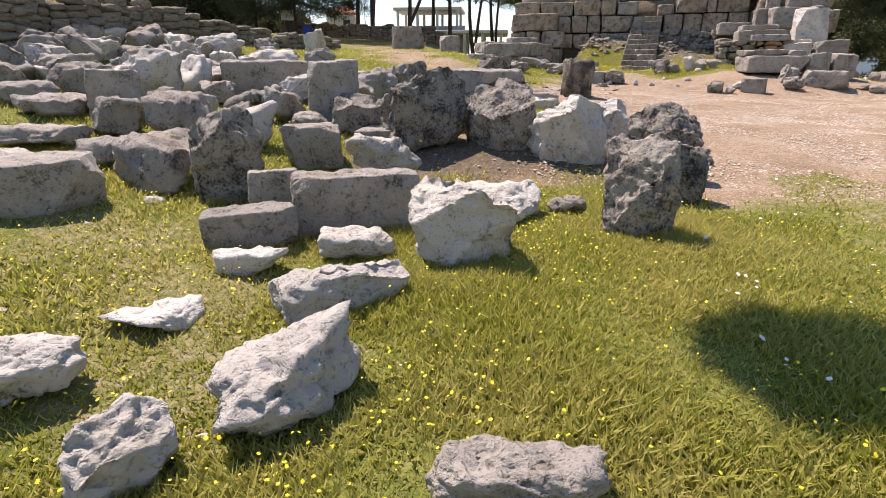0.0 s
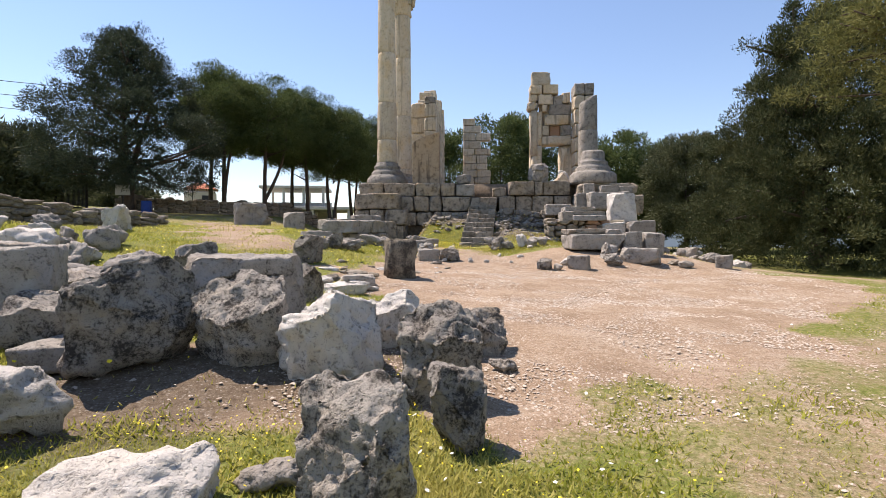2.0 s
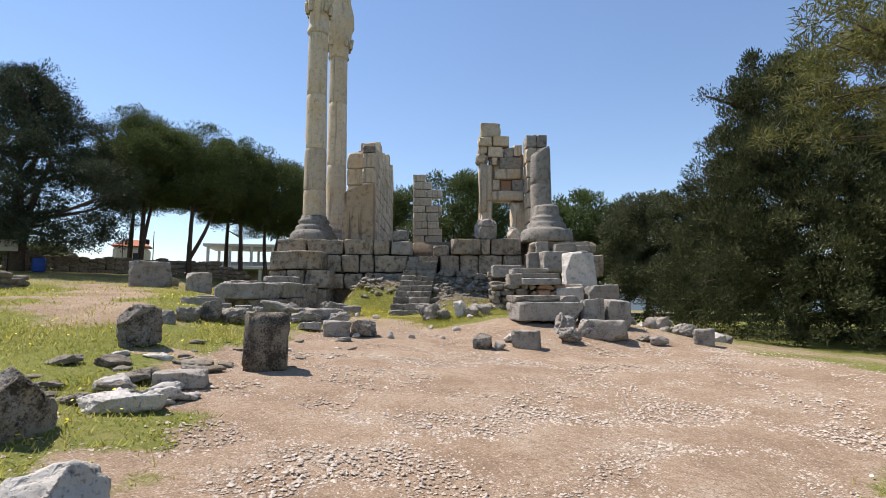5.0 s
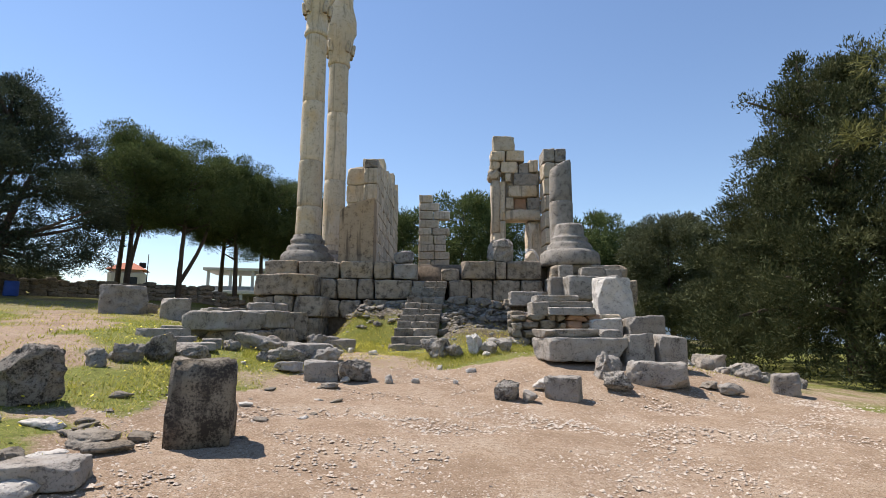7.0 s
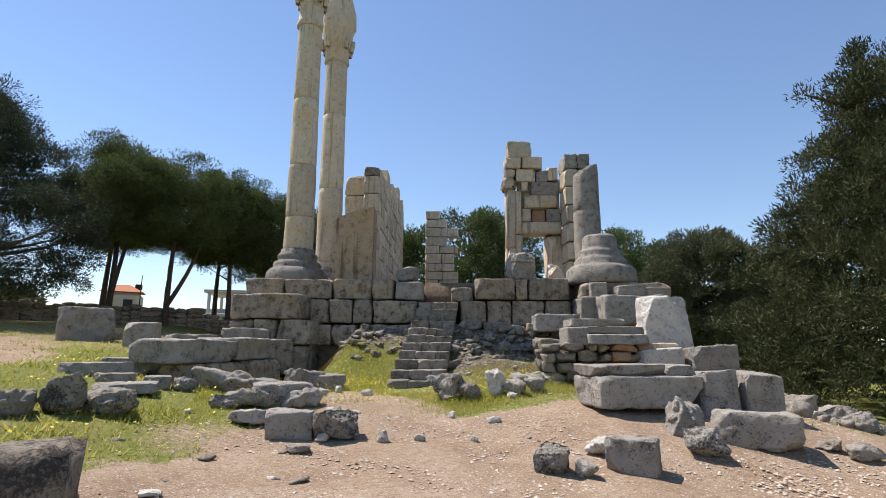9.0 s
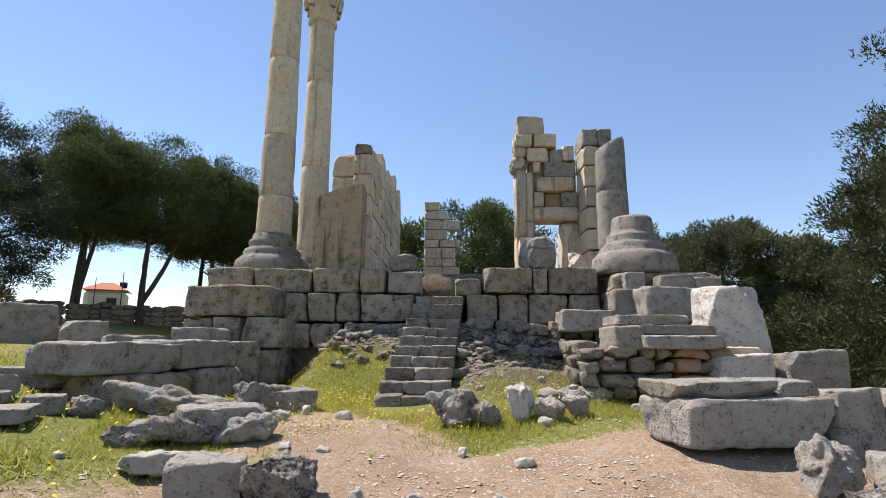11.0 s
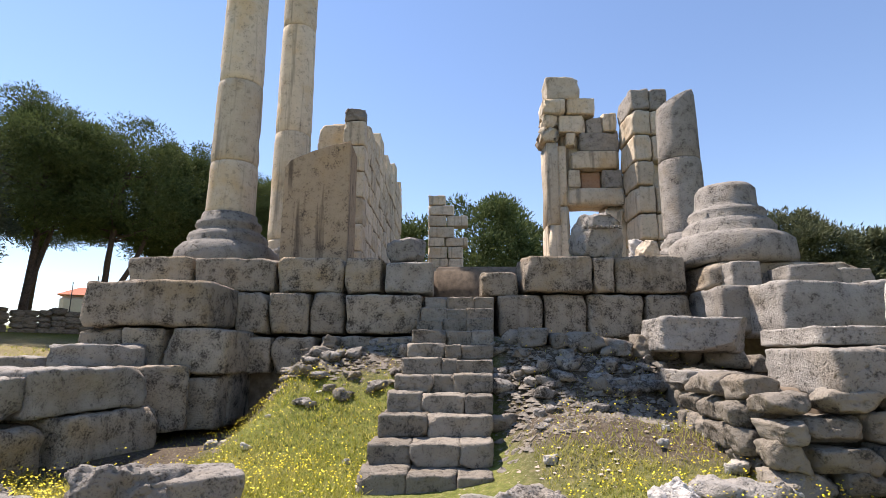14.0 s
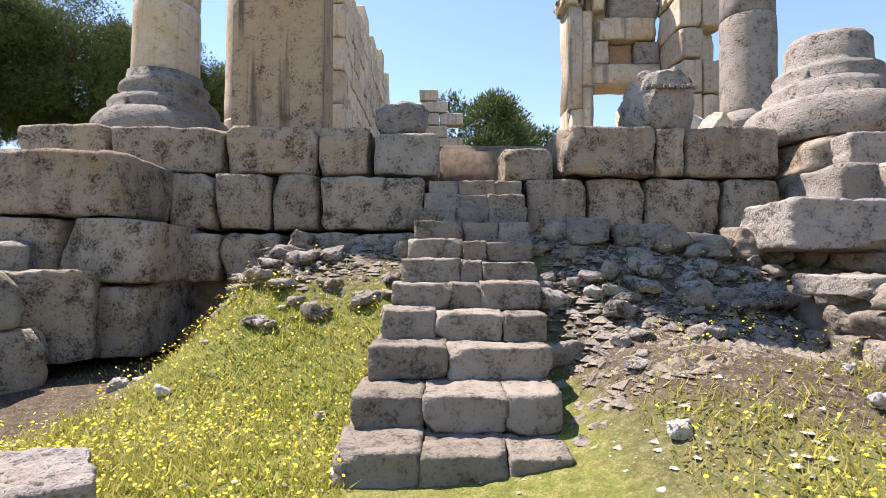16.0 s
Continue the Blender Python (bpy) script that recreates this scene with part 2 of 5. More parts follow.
def gravel(x, y):
    """1 on the bare, trodden ground, 0 in the grass."""
    n = noise.noise((x * 0.55, y * 0.55, 3.1)) * 1.1 + noise.noise((x * 1.7, y * 1.7, 7.7)) * 0.7 + noise.noise((x * 4.5, y * 4.5, 1.7)) * 0.35
    left = 2.0 + 0.5 * sm(7, 5, y) + 2.2 * sm(13, 18, y)
    right = 7.2 + 6.0 * sm(6, 11, y) - 2.0 * sm(14, 16, y) - 4.6 * sm(15.5, 18, y)
    k = sm(-0.6, 0.7, x - left + n) * sm(-0.9, 1.0, right - x + n * 1.4) * sm(-0.5, 0.6, y - 5.2 - 0.25 * max(0, x - 2.5) + n * 0.8) * sm(-0.4, 0.8, 19.1 - y + n)
    k = max(k, 0.85 * sm(1.3, 0.2, abs(y - 6.2 - 0.15 * x) + n * 0.6) * sm(-1.6, -0.4, x) * sm(3.5, 2.2, x))
    k = max(k, 0.72 * sm(2.1, 0.4, abs(x + 0.6 + 0.22 * (y - 17)) + n) * sm(14, 16, y) * sm(31, 27, y))
    k = max(k, 0.38 * sm(2.0, 0.4, math.hypot(x + 2.2, y - 3.2) + n * 1.4))
    u, v = to_uv(x, y)
    k = max(k, 0.4 * sm(0.9, 1.6, v + n * 0.3) * sm(0.2, 0.7, abs(u) + 0.2 * n) * (1 if u > 0 else sm(2.3, 3.1, v)))
    k = max(k, sm(2.6, 3.2, -u) * sm(0.5, 1.2, v) * sm(6, 5, -u) * 0.8)
    k = max(k, 0.7 * sm(3.2, 1.2, math.hypot(x - 11.5, y - 17) + n))
    k = max(k, (0.46 + 0.3 * n) * sm(2.2, 3.4, x + 0.3 * n) * sm(1.0, 2.5, y) * sm(18.2, 16.5, y))
    return k


def shaded_soil(x, y):
    """1 where dark soil lies open, darkened further for shade: the banks by the stair and the hollow among the stones.
    """
    u, v = to_uv(x, y)
    n = noise.noise((x * 1.1, y * 1.1, 4.4)) * 0.5
    k = sm(0.7, 1.4, v + n + 0.35 * sm(0, 0.5, u) + 0.7 * sm(0.8, 1.6, u)) * sm(0.3, 0.7, abs(u)) * sm(5, 4, u) * sm(-6, -5, u) * (1.0 if u > 0 else sm(2.3, 3.0, v + n))
    k = max(k, sm(2.4, 3.0, -u) * sm(0.0, 1.0, v) * sm(6, 5, -u))
    k = max(k, 0.55 * sm(0.3, 0.6, u) * sm(3.4, 2.6, u) * sm(-0.6, 0.2, v + n) * sm(4.5, 4.0, v))
    return max(k, 0.75 * sm(1.5, 0.3, abs(y - 6.1 - 0.15 * x) + n) * sm(-1.8, -0.6, x) * sm(3.3, 2.0, x))


def build(name, verts, faces, mat, parent=None, label="", smooth=False, m=None):
    me = bpy.data.meshes.new(name)
    me.from_pydata([tuple(v) for v in verts], [], [tuple(f) for f in faces])
    me.materials.append(mat)
    if smooth:
        me.shade_smooth()
    ob = new(name, me)
    if parent:
        ob.parent = parent
    if m is not None:
        ob.matrix_basis = m
    if label:
        tagged(ob, label)
    return ob


def part(name, bm, mat, parent, label="", smooth=False):
    me = bpy.data.meshes.new(name)
    bm.to_mesh(me)
    bm.free()
    me.materials.append(mat)
    if smooth:
        me.shade_smooth()
    ob = new(name, me)
    ob.parent = parent
    if label:
        tagged(ob, label)
    return ob


def empty(name, m, label="", category="", group="", kind=""):
    ob = new(name)
    ob.empty_display_size = 0.2
    ob.matrix_basis = m
    return tagged(ob, label, category, group, kind)


def soup(name, tris, mat, parent=None, m=None):
    """One mesh out of an (n, 3 or 4, 3) array of loose facets."""
    n, k = tris.shape[0], tris.shape[1]
    me = bpy.data.meshes.new(name)
    me.vertices.add(n * k)
    me.vertices.foreach_set("co", tris.reshape(-1).astype(np.float32))
    me.loops.add(n * k)
    me.loops.foreach_set("vertex_index", np.arange(n * k, dtype=np.int32))
    me.polygons.add(n)
    me.polygons.foreach_set("loop_start", np.arange(0, n * k, k, dtype=np.int32))
    me.update(calc_edges=True)
    me.materials.append(mat)
    ob = new(name, me)
    if parent:
        ob.parent = parent
    if m is not None:
        ob.matrix_basis = m
    return ob


# ---- shapes
ICO = {}
for level in (3, 4, 5):
    ball = bmesh.new()
    bmesh.ops.create_icosphere(ball, subdivisions=level, radius=1)
    ICO[level] = (np.array([v.co for v in ball.verts]), [[v.index for v in f.verts] for f in ball.faces])
    ball.free()


def lattice(p):
    """Smooth value noise in -1..1 at the rows of p."""
    cell = np.floor(p)
    f = p - cell
    w = f * f * (3 - 2 * f)
    cell = cell.astype(np.int64)
    total = np.zeros(len(p))
    for dx in (0, 1):
        for dy in (0, 1):
            for dz in (0, 1):
                h = ((cell[:, 0] + dx) * 374761393 + (cell[:, 1] + dy) * 668265263 + (cell[:, 2] + dz) * 1274126177) & 0xFFFFFFFF
                h = ((h ^ (h >> 13)) * 1103515245) & 0xFFFFFFFF
                h = ((h ^ (h >> 16)) * 2246822519) & 0xFFFFFFFF
                k = ((h ^ (h >> 15)) & 0xFFFF) / 32767.5 - 1
                total += k * np.abs(1 - dx - w[:, 0]) * np.abs(1 - dy - w[:, 1]) * np.abs(1 - dz - w[:, 2])
    return total


def layered(p, octaves=3, gain=0.55):
    total, a = np.zeros(len(p)), 1.0
    for k in range(octaves):
        total += a * lattice(p * 2.07 ** k + 17.3 * k)
        a *= gain
    return total


def rock_shape(w, d, h, seed, level=4, blocky=0.0, rough=0.06, undercut=True):
    """A broken stone of that width, depth and height, standing on z = 0: flat breaks, worn edges, solution pits, an undercut foot."""
    rs = np.random.RandomState(seed)
    n, faces = ICO[level]
    if blocky:
        axes = np.vstack([np.eye(3), -np.eye(3)]) + rs.normal(0, 0.15, (6, 3))
        dist = np.r_[np.ones(6) * rs.uniform(0.9, 1.06, 6), rs.uniform(1.02, 1.42, 14)]
        axes = np.vstack([axes, rs.normal(0, 1, (14, 3))])
    else:
        axes = np.vstack([rs.normal(0, 1, (15, 3)), [[0, 0, 1], [0, 0, -1]] + rs.normal(0, 0.18, (2, 3))])
        dist = np.r_[rs.uniform(0.72, 1.1, 15), 0.72, 0.72]
    axes /= np.linalg.norm(axes, axis=1)[:, None]
    inv = np.maximum(n @ axes.T, 0.02) / dist
    r = 1.0 / (np.sum(inv ** 48, axis=1) ** (1.0 / 48))
    v = n * r[:, None]
    lo, hi = v.min(0), v.max(0)
    v = (v - (lo + hi) / 2) / (hi - lo) * np.array((w, d, h))
    size = (w * d * h) ** (1 / 3)
    off = rs.uniform(0, 300, 3)
    g = v / size
    g = g + 0.12 * np.stack([lattice(g * 2.3 + off + 40 * a) for a in (1, 2, 3)], axis=1)
    k = 0.75 * layered(g * 1.9 + off, 3)
    k -= 1.0 * np.abs(lattice(g * 3.4 + off * 1.3))
    k += 0.42 * layered(g * 7.0 + off, 3, 0.7)
    k -= 1.1 * np.clip(lattice(g * 8.5 + off * 0.7) - 0.28, 0, 1) + 0.6 * np.clip(lattice(g * 17.0 + off) - 0.25, 0, 1)
    v = v + n * (k * rough * size)[:, None]
    v[:, 2] += h / 2
    up = np.clip(v[:, 2:3] / h, 0, 1)
    if undercut:
        lean_in = min(1.0, 1.4 * h / max(w, d))
        v[:, :2] *= 1 - lean_in * (0.13 - rs.uniform(0.04, 0.16) * up) - 0.3 * np.clip(0.3 - up, 0, 0.3)
    return v, faces


CUBE = {}


def cube_grid(n):
    """Points and quads of a cube from -1 to 1 with n cells along an edge."""
    if n not in CUBE:
        index, verts, faces = {}, [], []

        def at(p):
            if p not in index:
                index[p] = len(verts)
                verts.append([2 * k / n - 1 for k in p])
            return index[p]

        for axis in range(3):
            for side in (0, n):
                for a in range(n):
                    for c in range(n):
                        quad = []
                        for da, dc in ((0, 0), (1, 0), (1, 1), (0, 1)):
                            p = [0, 0, 0]
                            p[axis], p[(axis + 1) % 3], p[(axis + 2) % 3] = side, a + da, c + dc
                            quad.append(at(tuple(p)))
                        faces.append(quad if side else quad[::-1])
        CUBE[n] = (np.array(verts), faces)
    return CUBE[n]


def hewn_shape(w, d, h, seed, n=14, rough=0.05, skew=0.1, cuts=8, worn=12, depth=(0.60, 0.92), undercut=True):
    """A squared stone with skewed faces, corners broken off flat, worn arrises and an eroded skin, standing on z = 0."""
    rs = np.random.RandomState(seed)
    q, faces = cube_grid(n)
    v = q / (np.sum(np.abs(q) ** worn, axis=1) ** (1.0 / worn))[:, None]
    face = q ** 5
    face = face / np.linalg.norm(face, axis=1)[:, None]
    corner = rs.normal(0, skew, (2, 2, 2, 3))
    f = (q + 1) / 2
    for a in (0, 1):
        for b_ in (0, 1):
            for c_ in (0, 1):
                k = np.abs(1 - a - f[:, 0]) * np.abs(1 - b_ - f[:, 1]) * np.abs(1 - c_ - f[:, 2])
                v = v + k[:, None] * corner[a, b_, c_]
    for k in range(cuts):
        a = rs.choice((-1, 1), 3) * np.array((1, 1, rs.uniform(0.2, 1.0))) * rs.uniform(0.25, 1, 3)
        if undercut and k % 2:
            a[2] = rs.uniform(0.7, 1.5)
        a /= np.linalg.norm(a)
        over = np.maximum(v @ a - (v @ a).max() * rs.uniform(*depth), 0)
        v = v - over[:, None] * a
        face = np.where(over[:, None] > 0, a, face)
    lo, hi = v.min(0), v.max(0)
    v = (v - (lo + hi) / 2) / (hi - lo) * np.array((w, d, h))
    size = (w * d * h) ** (1 / 3)
    off = rs.uniform(0, 300, 3)
    g = v / size
    g = g + 0.12 * np.stack([lattice(g * 2.3 + off + 40 * a) for a in (1, 2, 3)], axis=1)
    k = 0.6 * layered(g * 2.1 + off, 3) - 0.9 * np.abs(lattice(g * 3.6 + off * 1.3)) + 0.4 * layered(g * 7.5 + off, 3, 0.7)
    k -= 0.9 * np.clip(lattice(g * 6.5 + off * 0.7) - 0.25, 0, 1) + 0.8 * np.clip(lattice(g * 14 + off) - 0.25, 0, 1)
    v = v + face * (k * rough * size)[:, None]
    v[:, 2] += h / 2
    if undercut:
        up = np.clip(v[:, 2:3] / h, 0, 1)
        lean_in = min(1.0, 1.4 * h / max(w, d))
        v[:, :2] *= 1 - lean_in * (0.13 - rs.uniform(0.04, 0.16) * up) - 0.3 * np.clip(0.25 - up, 0, 0.25)
    return v, faces


LYING = []


def boulder(x, y, w, d, h, turn, seed, mat=GREY, blocky=0.0, level=4, rough=0.06, label="", z=None, tilt=(0, 0), name="boulder", group="", sink=0.12):
    if blocky:
        cells = {3: 8, 4: 18, 5: 30}[level]
        if rough < 0.05:
            v, f = hewn_shape(w, d, h * (1 + sink), seed, cells, rough * 0.9, 0.06, 7, 16, (0.78, 0.96), False)
        else:
            v, f = hewn_shape(w, d, h * (1 + sink), seed, cells, rough * 1.15, 0.13, 11)
    else:
        v, f = rock_shape(w, d, h * (1 + sink), seed, level, 0.0, rough * 1.35)
    LYING.append((x, y, max(w, d) / 2))
    zz = (zg(x, y) if z is None else z) - sink * h - 0.01
    ob = build(name, v, f, mat, smooth=True, m=pose(x, y, zz, tilt[0], tilt[1], turn))
    return tagged(ob, label or "weathered grey limestone boulder lying in the grass", "boulder" if not blocky else "stone block", group)


def block_shape(w, d, h, seed, chamfer=0.025, wear=0.012):
    """A dressed stone with worn edges, from x, y, z = 0 at its lower centre front."""
    rs = np.random.RandomState(seed)
    dims = (w, d, h)
    cuts = []
    for s in dims:
        c = min(chamfer, s * 0.2)
        cuts.append([0, c, s * (0.35 + rs.uniform(-.08, .08)), s * (0.66 + rs.uniform(-.08, .08)), s - c, s])
    verts, index = [], {}

    def vert(i, j, k):
        key = (i, j, k)
        if key not in index:
            p = [cuts[0][i], cuts[1][j], cuts[2][k]]
            ends = [i in (0, 5), j in (0, 5), k in (0, 5)]
            if sum(ends) >= 2:
                for a in range(3):
                    if ends[a]:
                        q = cuts[a][1] * (0.55 if sum(ends) == 2 else 0.8) * rs.uniform(0.4, 1.9)
                        p[a] += q if (i, j, k)[a] == 0 else -q
            p = [p[a] + rs.normal(0, wear) for a in range(3)]
            index[key] = len(verts)
            verts.append((p[0] - w / 2, p[1], p[2]))
        return index[key]

    faces = []
    for a in range(5):
        for b in range(5):
            faces.append((vert(a, 0, b), vert(a + 1, 0, b), vert(a + 1, 0, b + 1), vert(a, 0, b + 1)))
            faces.append((vert(a + 1, 5, b), vert(a, 5, b), vert(a, 5, b + 1), vert(a + 1, 5, b + 1)))
            faces.append((vert(0, a + 1, b), vert(0, a, b), vert(0, a, b + 1), vert(0, a + 1, b + 1)))
            faces.append((vert(5, a, b), vert(5, a + 1, b), vert(5, a + 1, b + 1), vert(5, a, b + 1)))
            faces.append((vert(a, b, 5), vert(a + 1, b, 5), vert(a + 1, b + 1, 5), vert(a, b + 1, 5)))
            faces.append((vert(a, b + 1, 0), vert(a + 1, b + 1, 0), vert(a + 1, b, 0), vert(a, b, 0)))
    return verts, faces


SEED = [100]


def ashlar(parent, u, v, z, w, d, h, mat=ASHLAR, name="block", turn=0.0, wear=0.012, chamfer=0.025, label=""):
    """A dressed block as a part; u is its middle, v its front face, z its foot, in the parent's axes."""
    SEED[0] += 1
    if name in ("block", "slab", "step_stone") and wear:
        vs, fs = hewn_shape(w, d, h, SEED[0], 13, 0.7 * wear / (w * d * h) ** (1 / 3) + 0.022, 0.022, 6, 24, (0.87, 0.985), False)
        vs[:, 1] += d / 2
    else:
        vs, fs = block_shape(w, d, h, SEED[0], chamfer, wear)
    return build(name, vs, fs, mat, parent, label, smooth=True, m=pose(u, v, z, 0, 0, turn))


def lathe(profile, seg=36, seed=0, wear=0.006, chip=0.0, lean=None):
    """Turned stone from (radius, z) pairs, with chips; closed at both ends."""
    rs = np.random.RandomState(seed)
    off = rs.uniform(-40, 40, 3)
    verts, faces = [], []
    for r, z in profile:
        for i in range(seg):
            a = 2 * math.pi * i / seg
            p = Vector((math.cos(a), math.sin(a), 0)) * r
            k = noise.fractal(Vector((p.x * 2.2, p.y * 2.2, z * 1.5)) + Vector(off), 0.8, 2.0, 3)
            cut = max(0.0, k - 0.35) * chip
            rr = r * (1 - cut) + wear * k
            verts.append((math.cos(a) * rr, math.sin(a) * rr, z))
    n = len(profile)
    for j in range(n - 1):
        for i in range(seg):
            i2 = (i + 1) % seg
            faces.append((j * seg + i, j * seg + i2, (j + 1) * seg + i2, (j + 1) * seg + i))
    faces.append(tuple(range(seg - 1, -1, -1)))
    faces.append(tuple((n - 1) * seg + i for i in range(seg)))
    return verts, faces
def tube(points, radii, seg=7):
    verts, faces = [], []
    for i, p in enumerate(points):
        d = (Vector(points[min(i + 1, len(points) - 1)]) - Vector(points[max(i - 1, 0)])).normalized()
        q = d.to_track_quat("Z", "Y")
        for k in range(seg):
            a = 2 * math.pi * k / seg
            verts.append(Vector(p) + q @ Vector((math.cos(a) * radii[i], math.sin(a) * radii[i], 0)))
        if i:
            for k in range(seg):
                k2 = (k + 1) % seg
                faces.append(((i - 1) * seg + k, (i - 1) * seg + k2, i * seg + k2, i * seg + k))
    faces.append(tuple((len(points) - 1) * seg + k for k in range(seg)))
    return verts, faces



# ---- ground: one sheet to the horizon
def spaced(lo, hi, step, far):
    inner = list(np.arange(lo, hi + step / 2, step))
    out, s, p = [], step, hi
    while p < far:
        s *= 1.35
        p += s
        out.append(p)
    left, s, p = [], step, lo
    while p > -far:
        s *= 1.35
        p -= s
        left.append(p)
    return left[::-1] + inner + out


gx, gy = spaced(-13, 17, 0.125, 2500), spaced(-3, 28, 0.125, 2500)
gv, gm, gs = [], [], []
for y in gy:
    for x in gx:
        near = -14 < x < 18 and -4 < y < 29
        k = gravel(x, y) if near else 0.15 + 0.3 * sm(-0.2, 0.4, noise.noise((x * 0.05, y * 0.05, 0)))
        far = max(0, math.hypot(x - 3, y - 15) - 60)
        z = zg(x, y) - min(60, 0.05 * far)
        if near:
            z += 0.035 * noise.noise((x * 1.1, y * 1.1, 0)) + 0.012 * noise.noise((x * 4.5, y * 4.5, 2))
        gv.append((x, y, z))
        gm.append(k)
        gs.append(shaded_soil(x, y) if near else 0.0)
W_ = len(gx)
gf = [(j * W_ + i, j * W_ + i + 1, (j + 1) * W_ + i + 1, (j + 1) * W_ + i) for j in range(len(gy) - 1) for i in range(W_ - 1)]

m_ground, nt, b = base_material("earth_gravel_and_turf", 0.97, 0.08)
co = nt.nodes.new("ShaderNodeTexCoord")
at = nt.nodes.new("ShaderNodeAttribute")
at.attribute_name = "bare"
n1 = node(nt, "ShaderNodeTexNoise", Scale=1.1, Detail=6.0, Roughness=0.65)
n2 = node(nt, "ShaderNodeTexNoise", Scale=16.0, Detail=6.0, Roughness=0.7)
n3 = node(nt, "ShaderNodeTexVoronoi", Scale=40.0)
n4 = node(nt, "ShaderNodeTexNoise", Scale=70.0, Detail=3.0, Roughness=0.7)
for n in (n1, n2, n3, n4):
    nt.links.new(co.outputs["Object"], n.inputs["Vector"])
earth = ramp(nt, n1.outputs[0], [(0.3, (0.235, 0.165, 0.11)), (0.5, (0.335, 0.245, 0.168)), (0.7, (0.40, 0.318, 0.235))])
chip = ramp(nt, n3.outputs["Color"], [(0.45, (0.0, 0.0, 0.0)), (0.75, (1, 1, 1))])
inner = ramp(nt, n3.outputs["Distance"], [(0.25, (0.8, 0.8, 0.8)), (0.5, (0, 0, 0))])
chipmask = mixed(nt, 1.0, chip, inner, "MULTIPLY")
earth = mixed(nt, chipmask, earth, (0.52, 0.45, 0.37))
earth = mixed(nt, ramp(nt, n2.outputs[0], [(0.36, (0.7, 0.7, 0.7)), (0.5, (0, 0, 0))]), earth, (0.20, 0.13, 0.085))
turf = ramp(nt, n2.outputs[0], [(0.3, (0.085, 0.105, 0.02)), (0.5, (0.15, 0.175, 0.035)), (0.68, (0.26, 0.24, 0.085))])
turf = mixed(nt, ramp(nt, n1.outputs[0], [(0.55, (0, 0, 0)), (0.75, (0.5, 0.5, 0.5))]), turf, (0.29, 0.23, 0.11))
edge = nt.nodes.new("ShaderNodeMath")
edge.operation = "MULTIPLY_ADD"
edge.inputs[1].default_value = 0.7
nt.links.new(n2.outputs[0], edge.inputs[0])
nt.links.new(at.outputs["Fac"], edge.inputs[2])
c = mixed(nt, ramp(nt, edge.outputs[0], [(0.62, (0, 0, 0)), (0.95, (1, 1, 1))]), turf, earth)
at2 = nt.nodes.new("ShaderNodeAttribute")
at2.attribute_name = "shaded_soil"
# dark soil colour with the banks' shade painted in
shaded_dirt = ramp(nt, n2.outputs[0], [(0.3, (0.040, 0.031, 0.023)), (0.5, (0.085, 0.067, 0.049)), (0.7, (0.15, 0.122, 0.09))])
shaded_dirt = mixed(nt, chipmask, shaded_dirt, (0.25, 0.22, 0.18))
c = mixed(nt, at2.outputs["Fac"], c, shaded_dirt)
c = mixed(nt, ramp(nt, n4.outputs[0], [(0.37, (0.75, 0.75, 0.75)), (0.48, (0, 0, 0))]), c, (0.12, 0.09, 0.05))
c = mixed(nt, ramp(nt, n4.outputs[0], [(0.58, (0, 0, 0)), (0.7, (0.4, 0.4, 0.4))]), c, (0.40, 0.355, 0.25))
nt.links.new(c, b.inputs["Base Color"])
bp = nt.nodes.new("ShaderNodeBump")
bp.inputs["Strength"].default_value = 1.0
bp.inputs["Distance"].default_value = 0.025
nt.links.new(mixed(nt, 0.5, n2.outputs[0], n4.outputs[0]), bp.inputs["Height"])
nt.links.new(bp.outputs[0], b.inputs["Normal"])
ground = build("ground", gv, gf, m_ground, smooth=True)
ground.data.attributes.new("bare", "FLOAT", "POINT").data.foreach_set("value", np.array(gm, dtype=np.float32))
ground.data.attributes.new("shaded_soil", "FLOAT", "POINT").data.foreach_set("value", np.array(gs, dtype=np.float32))
tagged(ground, "trodden gravel path between green spring turf", "ground", kind="structure")

# ---- podium of two courses, with its floor
podium = empty("podium", TEMPLE, "grey weathered ashlar podium of the ruined temple", "podium", kind="structure")


def course(parent, v, z, h, d, cuts, mat=ASHLAR, jitter=0.05, name="block"):
    for a, c in zip(cuts[:-1], cuts[1:]):
        ashlar(parent, (a + c) / 2, v + random.uniform(-jitter, jitter), z, c - a - 0.012, d, h - 0.008 + random.uniform(-0.02, 0.02), mat, name)


course(podium, 4.05, 3.47, 0.60, 0.9, [-5.45, -4.35, -2.95, -1.85, -1.22])
course(podium, 4.0, 3.46, 0.52, 0.8, [-1.2, -0.4], GREY)
course(podium, 4.1, 3.42, 0.42, 0.8, [0.36, 0.98])
course(podium, 4.0, 3.47, 0.60, 0.9, [1.0, 2.15, 2.5, 3.66])
course(podium, 3.9, 2.8, 0.66, 1.0, [-3.55, -3.0, -2.35, -1.8, -0.56])
course(podium, 4.05, 2.75, 0.70, 1.0, [0.6, 1.35, 2.05, 2.95, 3.7])
course(podium, 3.8, 2.2, 0.58, 1.0, [-3.5, -2.9, -2.2, -1.3, -0.56])
ashlar(podium, -2.2, 4.1, 0.9, 3.2, 1.0, 1.6, SOIL, "floor_fill", wear=0.0)
ashlar(podium, 2.2, 4.2, 0.9, 3.2, 0.9, 1.9, SOIL, "floor_fill", wear=0.0)
ashlar(podium, -4.45, 2.95, 2.86, 1.9, 1.9, 0.68, wear=0.02, chamfer=0.06)
